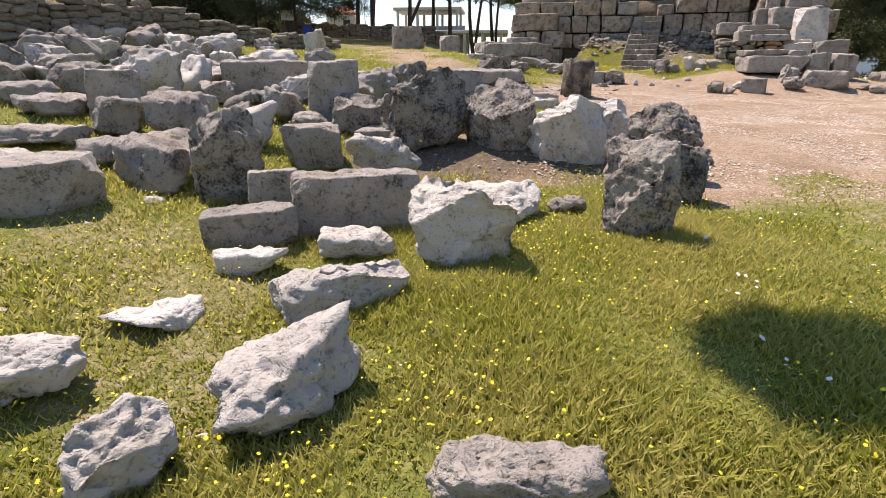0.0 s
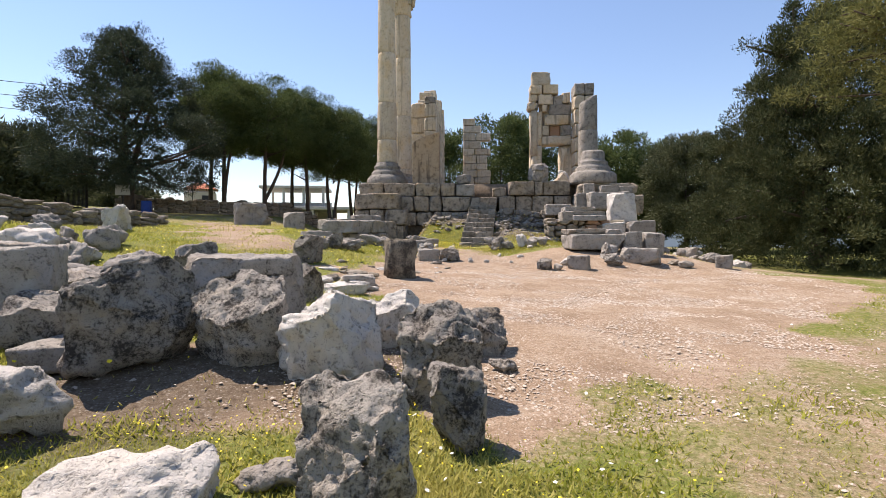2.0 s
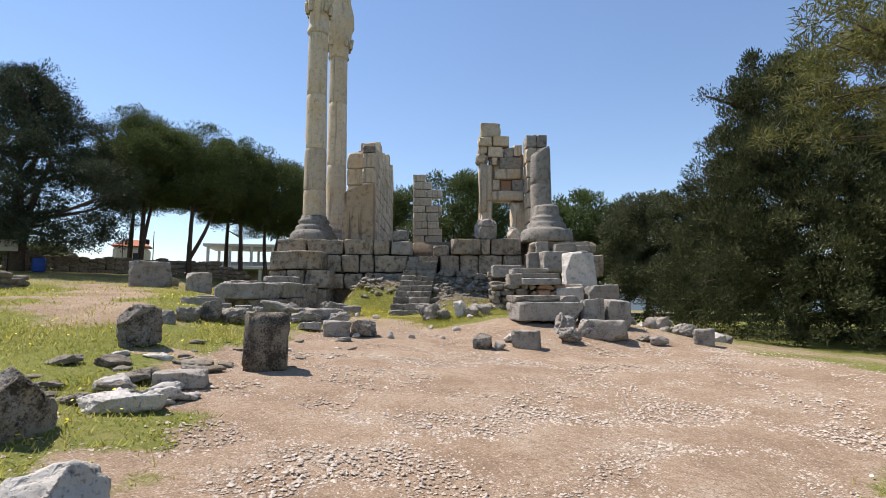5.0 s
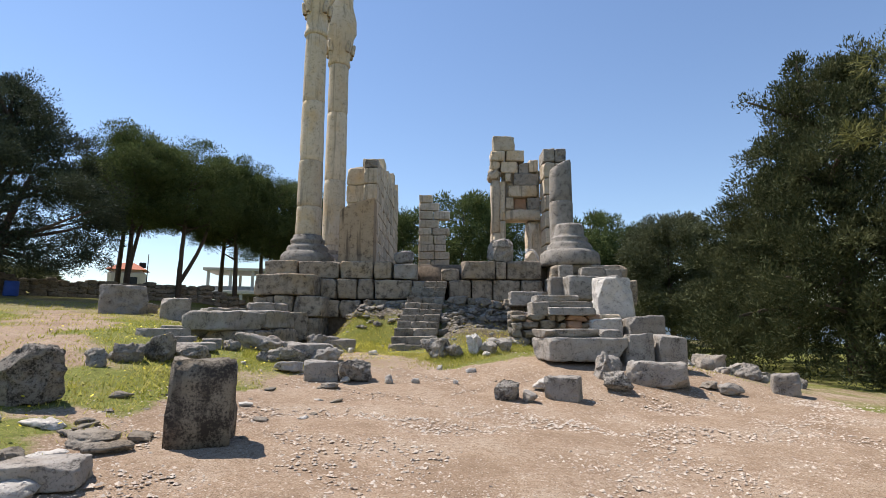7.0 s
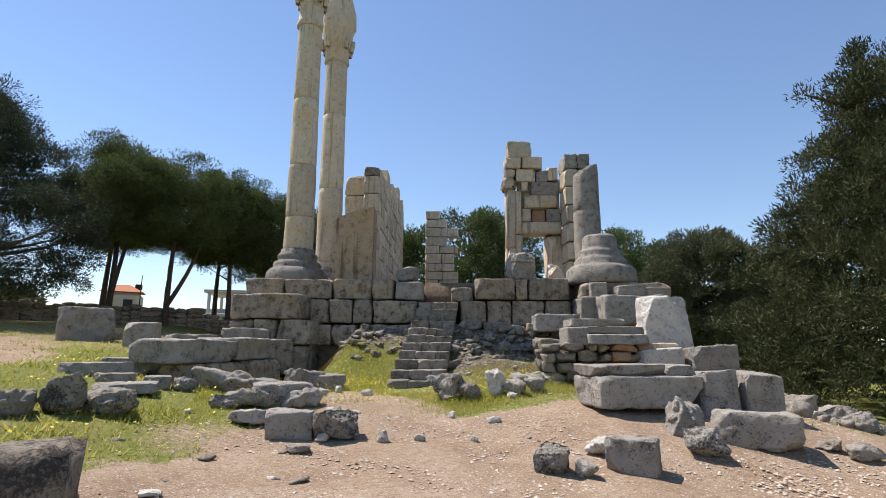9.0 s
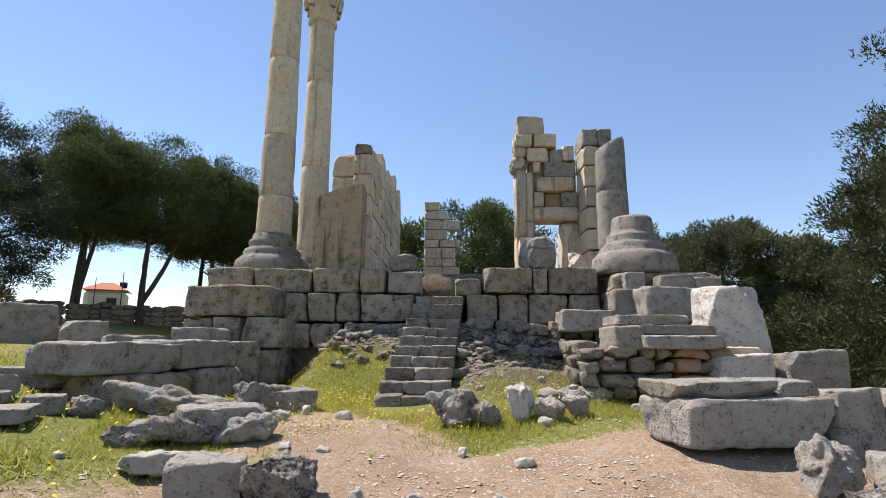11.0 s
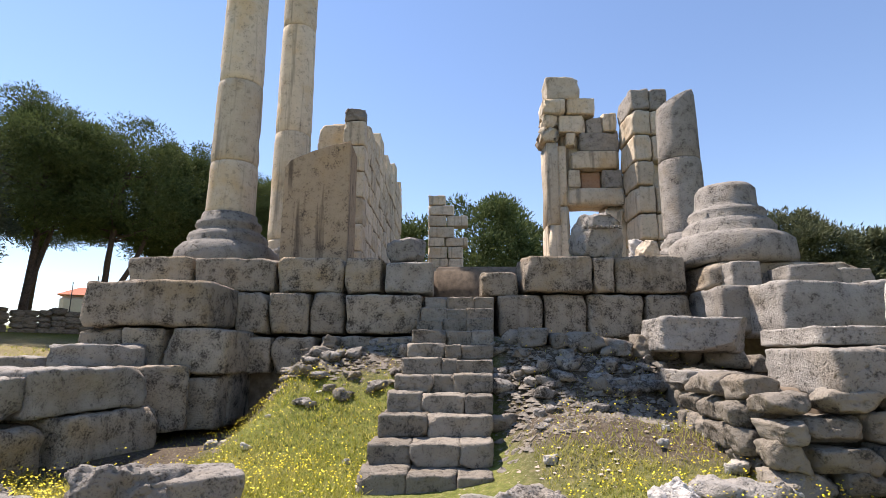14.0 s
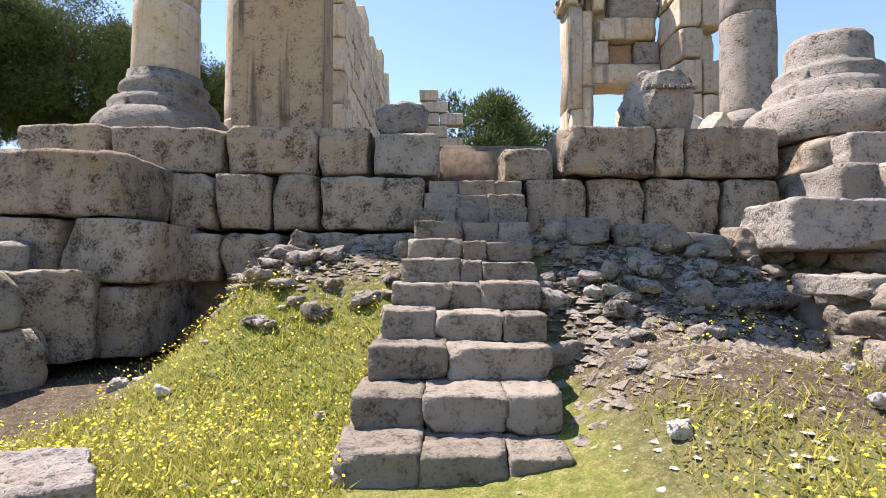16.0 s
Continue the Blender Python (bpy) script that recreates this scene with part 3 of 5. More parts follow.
ashlar(podium, -5.2, 3.6, 2.86, 0.5, 1.2, 0.64, wear=0.02)
course(podium, 3.0, 2.2, 0.66, 1.3, [-5.4, -4.72, -4.15, -3.2], jitter=0.08)
course(podium, 2.9, 1.45, 0.74, 1.5, [-5.5, -4.4, -3.3], jitter=0.08)
ashlar(podium, -3.6, 3.35, 1.5, 0.7, 0.9, 1.3)
ashlar(podium, -0.05, 4.2, 2.4, 1.1, 0.9, 0.98)
# floor slab behind the front blocks
ashlar(podium, -3.0, 4.96, 2.4, 4.9, 8.0, 1.66, SOIL, "floor_fill", wear=0.0, chamfer=0.1)
ashlar(podium, 2.7, 5.0, 2.4, 6.3, 8.0, 1.66, SOIL, "floor_fill", wear=0.0, chamfer=0.1)
ashlar(podium, -0.05, 5.15, 2.4, 1.0, 24.0, 1.2, SOIL, "floor_fill", wear=0.0, chamfer=0.05)
ashlar(podium, 0.0, 13.05, 2.4, 12.6, 18.0, 2.0, SOIL, "floor_fill", wear=0.0, chamfer=0.1)
# right flank of the podium: large displaced blocks
course(podium, 3.3, 2.8, 0.72, 1.2, [3.75, 4.3], GREY)
ashlar(podium, 4.95, 2.5, 2.75, 1.6, 1.6, 0.74, GREY, wear=0.03, chamfer=0.08)
ashlar(podium, 6.1, 3.0, 2.6, 0.6, 1.4, 0.8)
ashlar(podium, 4.35, 3.6, 3.5, 0.45, 0.6, 0.42, GREY)
ashlar(podium, 5.1, 3.2, 3.5, 0.75, 0.6, 0.3, GREY)
ashlar(podium, 5.75, 3.25, 3.45, 0.55, 0.7, 0.3, GREY)
ashlar(podium, 5.2, 3.9, 3.52, 2.5, 2.2, 0.45, wear=0.02)
ashlar(podium, 4.2, 5.2, 2.6, 1.2, 3.0, 1.6, wear=0.02)

# ---- staircase
stairs = empty("stone_staircase", TEMPLE, "worn steps of rough grey stones climbing to the podium", "staircase")
rnd = random.Random(5)
step_z = [1.12, 1.30, 1.50, 1.70, 1.90, 2.09, 2.28, 2.46, 2.64, 2.82, 3.0, 3.19]
for i, z in enumerate(step_z):
    v = 0.0 + i * 0.355
    mid = -0.37 + 0.38 * i / 11
    half = 0.59 - 0.05 * i / 11
    h = (step_z[i + 1] if i < 11 else 3.40) - z
    k = 2 if i in (0, 3) else 3
    cuts = sorted([rnd.uniform(0.3, 0.45), rnd.uniform(0.6, 0.75)][:k - 1]) if k == 3 else [rnd.uniform(0.4, 0.55)]
    cuts = [0] + cuts + [1]
    for a, c in zip(cuts[:-1], cuts[1:]):
        w = (c - a) * 2 * half
        ashlar(stairs, mid - half + (a + c) * half, v + rnd.uniform(-0.03, 0.03), z - 0.03, w + 0.02, 0.62, h + 0.03 + rnd.uniform(-0.02, 0.01), RUBBLE if i else WHITE, "step_stone", rnd.uniform(-1.5, 1.5), 0.012, 0.035)
    if i:
        ashlar(stairs, mid, v + 0.3, 0.9 + 0.12 * i, 2 * half - 0.1, 0.4, z - 0.92 - 0.12 * i, SOIL, "step_core", wear=0.0)


# ---- columns
def attic_base(parent, u, v, z, r, mat=GREY, wide=1.0):
    """Worn base: broad plinth, two rolls, hollow, the start of the shaft."""
    vs, fs = lathe([(r * 1.85 * wide, 0), (r * 1.92 * wide, r * 0.12), (r * 1.86 * wide, r * 0.62), (r * 1.62 * wide, r * 0.86), (r * 1.42, r * 0.95), (r * 1.47, r * 1.12), (r * 1.36, r * 1.3), (r * 1.2, r * 1.36), (r * 1.13, r * 1.5), (r * 1.2, r * 1.62), (r * 1.16, r * 1.78), (r * 1.03, r * 1.88), (r, r * 2.1)], 44, int(u * 10) + 77, 0.06, 0.3)
    return build("base", vs, fs, mat, parent, smooth=True, m=pose(u, v, z))


def shaft(parent, u, v, joints, r0, r1, z0, z1, seed, mat=CREAM):
    for i, (a, c) in enumerate(zip(joints[:-1], joints[1:])):
        rows = 12
        prof = []
        for k in range(rows + 1):
            z = a + (c - a) * k / rows
            r = r0 + (r1 - r0) * (z - z0) / (z1 - z0)
            if k in (0, rows):
                prof += [(r * 0.93, z), (r * 0.945, z + 0.008)] if k == 0 else []
                prof += [(r * 0.985, z + (0.03 if k == 0 else -0.03))]
                prof += [(r * 0.945, z - 0.008), (r * 0.93, z)] if k else []
            else:
                prof.append((r, z))
        vs, fs = lathe(prof, 44, seed + i, 0.012, 0.16)
        build("drum", vs, fs, mat, parent, smooth=True, m=pose(u, v, 0))


col_a = empty("column_with_entablature", TEMPLE, "tall standing cream limestone column with stained cracked drums", "column", "temple columns")
attic_base(col_a, -4.42, 5.55, 4.07, 0.50)
shaft(col_a, -4.42, 5.55, [5.1, 6.15, 7.85, 10.1, 12.7], 0.46, 0.385, 4.75, 12.7, 20)
vs, fs = lathe([(0.39, 12.7), (0.43, 12.74), (0.43, 12.9), (0.39, 12.95), (0.40, 13.5), (0.45, 13.9), (0.62, 14.35), (0.66, 14.5), (0.6, 14.6)], 36, 31, 0.05, 0.3)
build("capital", vs, fs, CREAM, col_a, "broken carved capital", True, pose(-4.42, 5.55, 0))
col_b = empty("column_with_capital", TEMPLE, "tall standing cream limestone column with broken carved capital", "column", "temple columns")
attic_base(col_b, -4.02, 7.85, 4.1, 0.42)
shaft(col_b, -4.02, 7.85, [4.75, 5.1, 7.75, 10.6, 12.7], 0.45, 0.40, 4.75, 12.7, 40)
vs, fs = lathe([(0.40, 12.7), (0.45, 12.75), (0.44, 13.0), (0.47, 13.3), (0.55, 13.6), (0.60, 13.9), (0.66, 14.2), (0.64, 14.8), (0.56, 15.4), (0.50, 15.9), (0.3, 16.3)], 36, 51, 0.10, 0.4)
build("capital", vs, fs, CREAM, col_b, "broken carved capital", True, pose(-4.02, 7.85, 0))

col_r = empty("broken_column", TEMPLE, "broken grey limestone column of two drums on its base", "column", "temple columns")
attic_base(col_r, 4.95, 6.95, 4.1, 0.45, GREY, 0.85)
shaft(col_r, 4.95, 6.95, [5.0, 6.72], 0.45, 0.44, 4.7, 8.4, 60, GREY)
vs, fs = lathe([(0.42, 6.72), (0.435, 6.74), (0.43, 7.1), (0.43, 7.5), (0.425, 7.8), (0.42, 8.05), (0.40, 8.2), (0.36, 8.22)], 44, 66, 0.012, 0.15)
vs = [(x, y, z + (0.22 * (x / 0.43) if z > 7.9 else 0)) for x, y, z in vs]
build("drum", vs, fs, GREY, col_r, smooth=True, m=pose(4.95, 6.95, 0))
col_c = empty("moulded_stump", TEMPLE, "large moulded grey column base with a stump of shaft", "ruined column")
vs, fs = lathe([(0.98, 0), (1.0, 0.1), (0.97, 0.42), (0.86, 0.52), (0.72, 0.56), (0.74, 0.68), (0.66, 0.78), (0.60, 0.82), (0.63, 0.92), (0.60, 0.98), (0.52, 1.02), (0.50, 1.10), (0.48, 1.36), (0.42, 1.44)], 48, 71, 0.035, 0.2)
build("base", vs, fs, GREY, col_c, smooth=True, m=pose(4.72, 4.75, 3.97))

# ---- squared pier and loose blocks on the podium
pier = tagged(build("broken_pier", [(-0.6, 0, 0), (0.6, 0, 0), (0.6, 0.75, 0), (-0.6, 0.75, 0), (-0.6, 0.01, 1.78), (-0.5, 0, 1.94), (0.36, 0, 2.24), (0.6, 0.01, 2.3), (0.59, 0.74, 2.25), (-0.59, 0.74, 1.85), (-0.1, 0, 2.1), (-0.1, 0.75, 2.05)],
             [(0, 1, 7, 6, 10, 5, 4), (1, 2, 8, 7), (2, 3, 9, 11, 8), (3, 0, 4, 9), (4, 5, 10, 11, 9), (10, 6, 7, 8, 11), (3, 2, 1, 0)], SHADED_TAN, m=TEMPLE @ pose(-2.56, 4.75, 4.06)), "tan squared stone pier broken off aslant at the top", "pier")
bev = pier.modifiers.new("worn_edges", "BEVEL")
bev.width, bev.segments = 0.03, 2
pillar = empty("engaged_pillar", TEMPLE @ pose(-2.75, 9.0, 4.4), "pale square pillar of stacked blocks at the wall's end", "pillar")
for k in range(6):
    ashlar(pillar, 0, 0, k * 0.72, 0.62, 0.6, 0.715, CREAM)
ashlar(pillar, 0, 0.02, 4.32, 0.56, 0.5, 0.36, GREY, wear=0.04, chamfer=0.1)
for u, v, z, w, d, h, mt, lab in ((2.35, 4.05, 4.06, 1.0, 0.8, 0.85, GREY, "grey carved block with a row of small dentils, on the podium"), (-0.88, 4.2, 3.98, 0.68, 0.6, 0.45, GREY, "grey squared block standing on the podium"), (3.5, 5.0, 4.05, 0.5, 0.5, 0.5, CREAM, "pale block lying on the podium floor"), (3.7, 5.9, 4.05, 0.6, 0.5, 0.7, WHITE, "pale broken block lying on the podium floor")):
    P = TEMPLE @ Vector((u, v + d / 2, z))
    boulder(P.x, P.y, w, d, h, -17, int(100 + 10 * u), mt, 1.0, 4, 0.05, lab, z=z + 0.02, name="stone_block", sink=0.02)

carved = bpy.data.objects["stone_block"]
r7 = random.Random(3)
for k in range(9):
    vs, fs = block_shape(0.055, 0.06, 0.05, 900 + k, 0.008, 0.003)
    build("dentil", vs, fs, GREY, carved, smooth=True, m=pose(-0.28 + k * 0.07, -0.43, 0.47 + r7.uniform(-0.006, 0.006)))
for col, u0_, v0_, zc, rc in ((col_a, -4.42, 5.55, 13.55, 0.42), (col_b, -4.02, 7.85, 13.2, 0.5)):
    cap = [o for o in col.children if o.name.startswith("capital")][0]
    for k in range(9):
        a = k * 0.698
        if 4.3 < a < 5.0:
            continue
        pts = [(math.cos(a) * (rc + 0.03 + 0.14 * q * q), math.sin(a) * (rc + 0.03 + 0.14 * q * q), zc + 0.55 * q - 0.12 * max(0, q - 0.75) * 4) for q in (0, 0.25, 0.5, 0.75, 0.9, 1.0)]
        vs, fs = tube(pts, [0.09, 0.11, 0.10, 0.08, 0.06, 0.02], 6)
        build("carved_leaf", vs, fs, CREAM, cap, smooth=True)

# ---- cella walls
wall_l = empty("wall_west", TEMPLE, "long ruined cream ashlar temple wall with a jagged top", "wall", kind="structure")


def ruined_wall(parent, along, across, u0, u1, z0, top, h, thick, mat, seed, axis="v"):
    r2 = random.Random(seed)
    z, row = z0, 0
    while z < 14:
        hh = h * r2.uniform(0.85, 1.15)
        p = u0 - (r2.uniform(0, 0.5) if row % 2 else 0)
        while p < u1:
            w = r2.uniform(0.8, 1.5)
            q = min(p + w, u1)
            a = max(p, u0)
            if q - a > 0.15 and z + hh * 0.5 < top((a + q) / 2) + r2.uniform(-0.2, 0.2):
                jut = r2.uniform(-0.035, 0.035)
                if axis == "v":
                    ashlar(parent, across - thick / 2 + jut, a + 0.005, z, thick, q - a - 0.012, hh - 0.01, mat, "block", wear=0.02, chamfer=0.035)
                else:
                    ashlar(parent, (a + q) / 2, across + jut, z, q - a - 0.012, thick, hh - 0.01, mat, "block", wear=0.015, chamfer=0.03)
            p = q
        z += hh
        row += 1


ruined_wall(wall_l, 0, -2.95, 9.7, 24.5, 4.3, lambda v: 8.9 + 1.9 * sm(11, 15, v) + 0.35 * math.sin(v * 2.1) + 0.6 * sm(15, 22, v), 0.72, 0.8, CREAM, 3)
ruined_wall(wall_l, 0, 9.6, -3.9, -2.9, 4.3, lambda u: 9.05, 0.76, 0.7, CREAM, 4, "u")
wall_n = empty("wall_north", TEMPLE, "tapering remnant of the rear temple wall", "wall", kind="structure")
ruined_wall(wall_n, 0, 24.6, -1.5, 0.75, 4.3, lambda u: 11.4 if u < -0.05 else 11.4 - 6.5 * sm(-0.1, 0.8, u), 0.6, 0.8, CREAM, 9, "u")
ruined_wall(wall_n, 0, 24.9, -2.9, -1.5, 4.3, lambda u: 6.0, 0.6, 0.8, CREAM, 10, "u")

wall_e = empty("wall_east", TEMPLE, "ruined cream temple wall with a moulded door jamb and pilaster", "wall", kind="structure")
# moulded jamb
ashlar(wall_e, 2.72, 10.05, 4.3, 0.36, 0.8, 1.75, CREAM, "jamb_stone")
ashlar(wall_e, 2.72, 10.0, 6.06, 0.34, 0.8, 2.4, CREAM, "jamb_stone")
ashlar(wall_e, 3.02, 10.1, 4.3, 0.28, 0.8, 2.3, CREAM, "jamb_stone")
ashlar(wall_e, 3.02, 10.12, 6.62, 0.26, 0.8, 1.8, CREAM, "jamb_stone")
ashlar(wall_e, 2.68, 9.92, 8.46, 0.5, 0.9, 0.42, CREAM, "moulding", wear=0.04, chamfer=0.08)
ashlar(wall_e, 2.72, 9.98, 8.88, 0.42, 0.85, 0.46, CREAM, "moulding", wear=0.04, chamfer=0.08)
ashlar(wall_e, 2.82, 9.88, 9.34, 0.62, 0.9, 0.42, CREAM, "moulding")
ashlar(wall_e, 3.1, 9.95, 9.78, 1.0, 0.8, 0.72, CREAM)
ashlar(wall_e, 3.62, 9.98, 9.34, 0.85, 0.8, 0.5, CREAM)
ashlar(wall_e, 3.35, 10.02, 8.78, 0.8, 0.8, 0.55, CREAM)
ashlar(wall_e, 4.0, 10.1, 8.78, 0.45, 0.8, 0.5, GREY)
ashlar(wall_e, 4.45, 10.1, 8.85, 0.42, 0.8, 0.6, CREAM)
ashlar(wall_e, 4.1, 10.0, 8.2, 1.15, 0.8, 0.57, GREY)
ashlar(wall_e, 3.3, 10.02, 8.4, 0.3, 0.8, 0.37, CREAM)
ashlar(wall_e, 3.95, 9.96, 7.68, 1.35, 0.8, 0.52, CREAM)
ashlar(wall_e, 3.84, 10.25, 7.12, 0.56, 0.6, 0.55, RED, label="reddish recessed stone")
ashlar(wall_e, 4.42, 10.02, 7.12, 0.58, 0.8, 0.55, GREY)
ashlar(wall_e, 3.35, 10.05, 7.14, 0.35, 0.8, 0.53, CREAM)
ashlar(wall_e, 3.92, 9.98, 6.62, 1.55, 0.8, 0.48, CREAM, "lintel")
ashlar(wall_e, 3.4, 10.35, 7.1, 0.7, 0.4, 1.9, CREAM, "backing_stone")
ashlar(wall_e, 4.3, 10.4, 7.1, 0.9, 0.4, 1.9, CREAM, "backing_stone")
ashlar(wall_e, 4.5, 10.1, 4.3, 0.7, 0.8, 2.3, CREAM, "door_jamb", wear=0.05, chamfer=0.12)
# pilaster
for z, h, w0, mt in ((4.3, 1.1, 1.0, CREAM), (5.4, 0.7, 0.98, CREAM), (6.1, 0.75, 1.0, CREAM), (7.55, 0.72, 1.0, CREAM), (8.27, 0.7, 1.02, CREAM), (8.98, 0.62, 1.0, GREY)):
    ashlar(wall_e, 5.18 - w0 / 4, 8.95, z, w0 / 2 - 0.01, 1.3, h - 0.01, mt)
    ashlar(wall_e, 5.18 + w0 / 4, 8.97, z, w0 / 2 - 0.01, 1.3, h - 0.01, mt)
ashlar(wall_e, 4.95, 8.95, 6.86, 0.5, 1.3, 0.68, CREAM)
ashlar(wall_e, 5.4, 9.3, 6.86, 0.45, 0.9, 0.68, CREAM)
ruined_wall(wall_e, 0, 5.7, 10.3, 22.0, 4.3, lambda v: 7.5 - 0.25 * (v - 10.3), 0.7, 0.8, CREAM, 14)

# ---- left wing of large fallen and bedded blocks
wing = empty("wing_wall", pose(0, 0, 0), "low wing wall of huge grey weathered blocks", "wall", kind="structure")
for x, y, z, w, d, h, turn, mt in ((3.75, 22.15, 1.85, 1.6, 1.2, 0.5, 62, GREY), (2.95, 20.75, 1.82, 1.75, 1.25, 0.48, 60, GREY), (3.95, 22.35, 1.15, 1.5, 1.1, 0.72, 66, ASHLAR), (3.2, 20.85, 1.1, 1.7, 1.1, 0.74, 62, ASHLAR), (3.35, 23.3, 2.3, 1.1, 1.0, 0.32, 8, GREY), (2.3, 23.3, 2.0, 1.2, 1.2, 0.45, 20, GREY), (4.0, 23.15, 1.5, 1.0, 0.9, 0.86, 5, ASHLAR)):
    ashlar(wing, x, y, z, w, d, h, mt, "block", turn, 0.03, 0.07)

# ---- rubble retaining wall with slabs, beside the stair
retain = empty("retaining_wall", TEMPLE, "dry rubble retaining wall with reddened stones under flat slabs", "wall", kind="structure")
r3 = random.Random(8)
for row in range(5):
    u = 2.1
    while u < 4.1:
        w = r3.uniform(0.2, 0.6)
        h = r3.uniform(0.15, 0.23)
        mt = RED if 3.25 < u < 3.95 and 1 <= row <= 4 and r3.random() < 0.75 else RUBBLE
        SEED[0] += 1
        vs, fs = rock_shape(w * 1.08, 0.4, h * 1.12, SEED[0], 4, 1.0, 0.05, False)
        build("rubble_stone", vs, fs, mt, retain, smooth=True, m=pose(u + w / 2, -0.45 + r3.uniform(-0.04, 0.04), 1.33 + row * 0.185))
        u += w
    v = -0.2
    while v < 1.5:
        w = r3.uniform(0.22, 0.5)
        SEED[0] += 1
        vs, fs = rock_shape(w * 1.08, 0.4, 0.23, SEED[0], 4, 1.0, 0.05, False)
        build("rubble_stone", vs, fs, RUBBLE, retain, smooth=True, m=pose(2.3 + r3.uniform(-0.04, 0.04) + 0.1 * v, v + w / 2, 1.35 + row * 0.195, 0, 0, 90))
        v += w
ashlar(retain, 3.35, -0.25, 1.2, 2.0, 2.6, 1.05, SOIL, "wall_fill", wear=0.0, chamfer=0.1)
for u, v, z, w, d, h, mt in ((3.5, -0.78, 2.22, 1.15, 0.9, 0.2, GREY), (3.45, -0.55, 2.42, 1.2, 0.9, 0.15, GREY), (3.25, -0.3, 2.57, 1.1, 0.9, 0.16, GREY), (2.78, -0.62, 2.2, 0.42, 0.9, 0.36, GREY), (4.3, -0.5, 1.6, 0.6, 0.8, 0.4, GREY), (4.4, -0.45, 2.02, 0.7, 0.8, 0.25, CREAM), (2.5, 1.0, 2.2, 0.55, 0.8, 0.15, GREY)):
    ashlar(retain, u, v, z, w, d, h, mt, "slab", r3.uniform(-1.5, 1.5), 0.01, 0.022)


def large_block(x, y, z, w, d, h, turn, mat, label, seed, rough=0.04):
    return boulder(x, y, w, d, h, turn, seed, mat, 1.0, 5, rough * 0.8, label, z=z, name="stone_block", sink=0.02)


large_block(10.55, 20.95, 2.55, 1.15, 0.8, 0.42, -22, GREY, "long grey boulder lying on the bank beside the stair", 301)
large_block(12.15, 19.1, 2.15, 1.0, 0.85, 1.15, -24, WHITE, "big pale squared boulder standing upright", 302)
large_block(9.47, 16.33, 1.30, 1.75, 0.85, 0.48, -3, GREY, "long grey squared block with worn edges", 303, 0.03)
large_block(9.2, 16.38, 1.76, 1.2, 0.7, 0.18, -3, GREY, "flat slab lying on a long block", 304, 0.03)
large_block(10.08, 16.4, 1.76, 0.55, 0.7, 0.17, -5, GREY, "flat slab lying on a long block", 305, 0.03)
large_block(10.62, 16.1, 1.05, 0.58, 0.62, 0.82, -20, GREY, "cubic grey block with a notch", 306, 0.03)
large_block(11.22, 15.88, 1.0, 0.58, 0.62, 0.84, -20, GREY, "cubic grey block beside its twin", 307, 0.03)
large_block(11.9, 17.6, 1.2, 0.95, 0.8, 1.05, -16, GREY, "grey squared block among the tumbled stones", 308)
large_block(11.0, 17.9, 1.45, 0.8, 0.7, 0.75, -12, WHITE, "pale squared block below the upright stone", 309)

upright = build("upright_block", *block_shape(0.58, 0.5, 0.86, 71, 0.05, 0.018), REDFOOT, smooth=True, m=pose(3.03, 12.32, zg(3.03, 12.5) - 0.06, 0, 0, 4))
tagged(upright, "upright squared block with a reddened patch at its foot", "stone block")

# ---- tumbled stones, each where it lies
boulder(-1.72, 1.90, 0.52, 0.44, 0.24, 29, 500, WHITE, 0, 5, 0.07, "pale rounded boulder beside yellow flowers", name="boulder")
boulder(-1.10, 1.51, 0.37, 0.33, 0.26, 35, 501, WHITE, 1, 5, 0.06, "white cracked stone in the grass", name="stone_block")
boulder(-0.64, 1.95, 0.72, 0.58, 0.37, 30, 502, WHITE, 0, 5, 0.07, "rugged white boulder with dark eroded sides", name="boulder")
boulder(-0.60, 2.84, 0.84, 0.46, 0.26, 38, 503, WHITE, 1, 5, 0.06, "long pale stone leaning on a boulder", name="stone_block")
boulder(-1.47, 2.50, 0.50, 0.40, 0.11, 41, 504, WHITE, 0, 4, 0.07, "flat white stone in the grass", name="boulder")
boulder(-1.22, 3.19, 0.47, 0.37, 0.17, 19, 505, WHITE, 0, 4, 0.07, "flat white stone in the grass", name="boulder")
boulder(-0.62, 3.57, 0.55, 0.44, 0.19, 20, 506, WHITE, 0, 4, 0.07, "pale stone with a small hollow", name="boulder")
boulder(-1.37, 3.67, 0.65, 0.32, 0.28, 19, 507, GREY, 1, 5, 0.04, "squared grey block with worn edges", name="stone_block")
boulder(-1.90, 4.67, 0.67, 0.47, 0.79, 28, 508, PITTED, 1, 5, 0.06, "upright pitted grey block", name="stone_block")
boulder(-1.39, 4.32, 0.41, 0.25, 0.40, 15, 509, GREY, 1, 5, 0.04, "rounded grey drum fragment standing on end", name="stone_block")
boulder(-0.70, 4.13, 1.02, 0.41, 0.47, 14, 510, GREY, 1, 5, 0.04, "long weathered block lying aslant", name="stone_block")
boulder(0.14, 3.57, 0.78, 0.60, 0.56, -5, 511, WHITE, 1, 5, 0.06, "big pale boulder with a rough sloping top", name="stone_block")
boulder(0.42, 4.35, 0.85, 0.56, 0.28, -3, 512, WHITE, 1, 4, 0.06, "bright white flat slab", name="stone_block")
boulder(1.10, 4.60, 0.39, 0.33, 0.13, -19, 513, GREY, 0, 4, 0.07, "small grey stone in the grass", name="boulder")
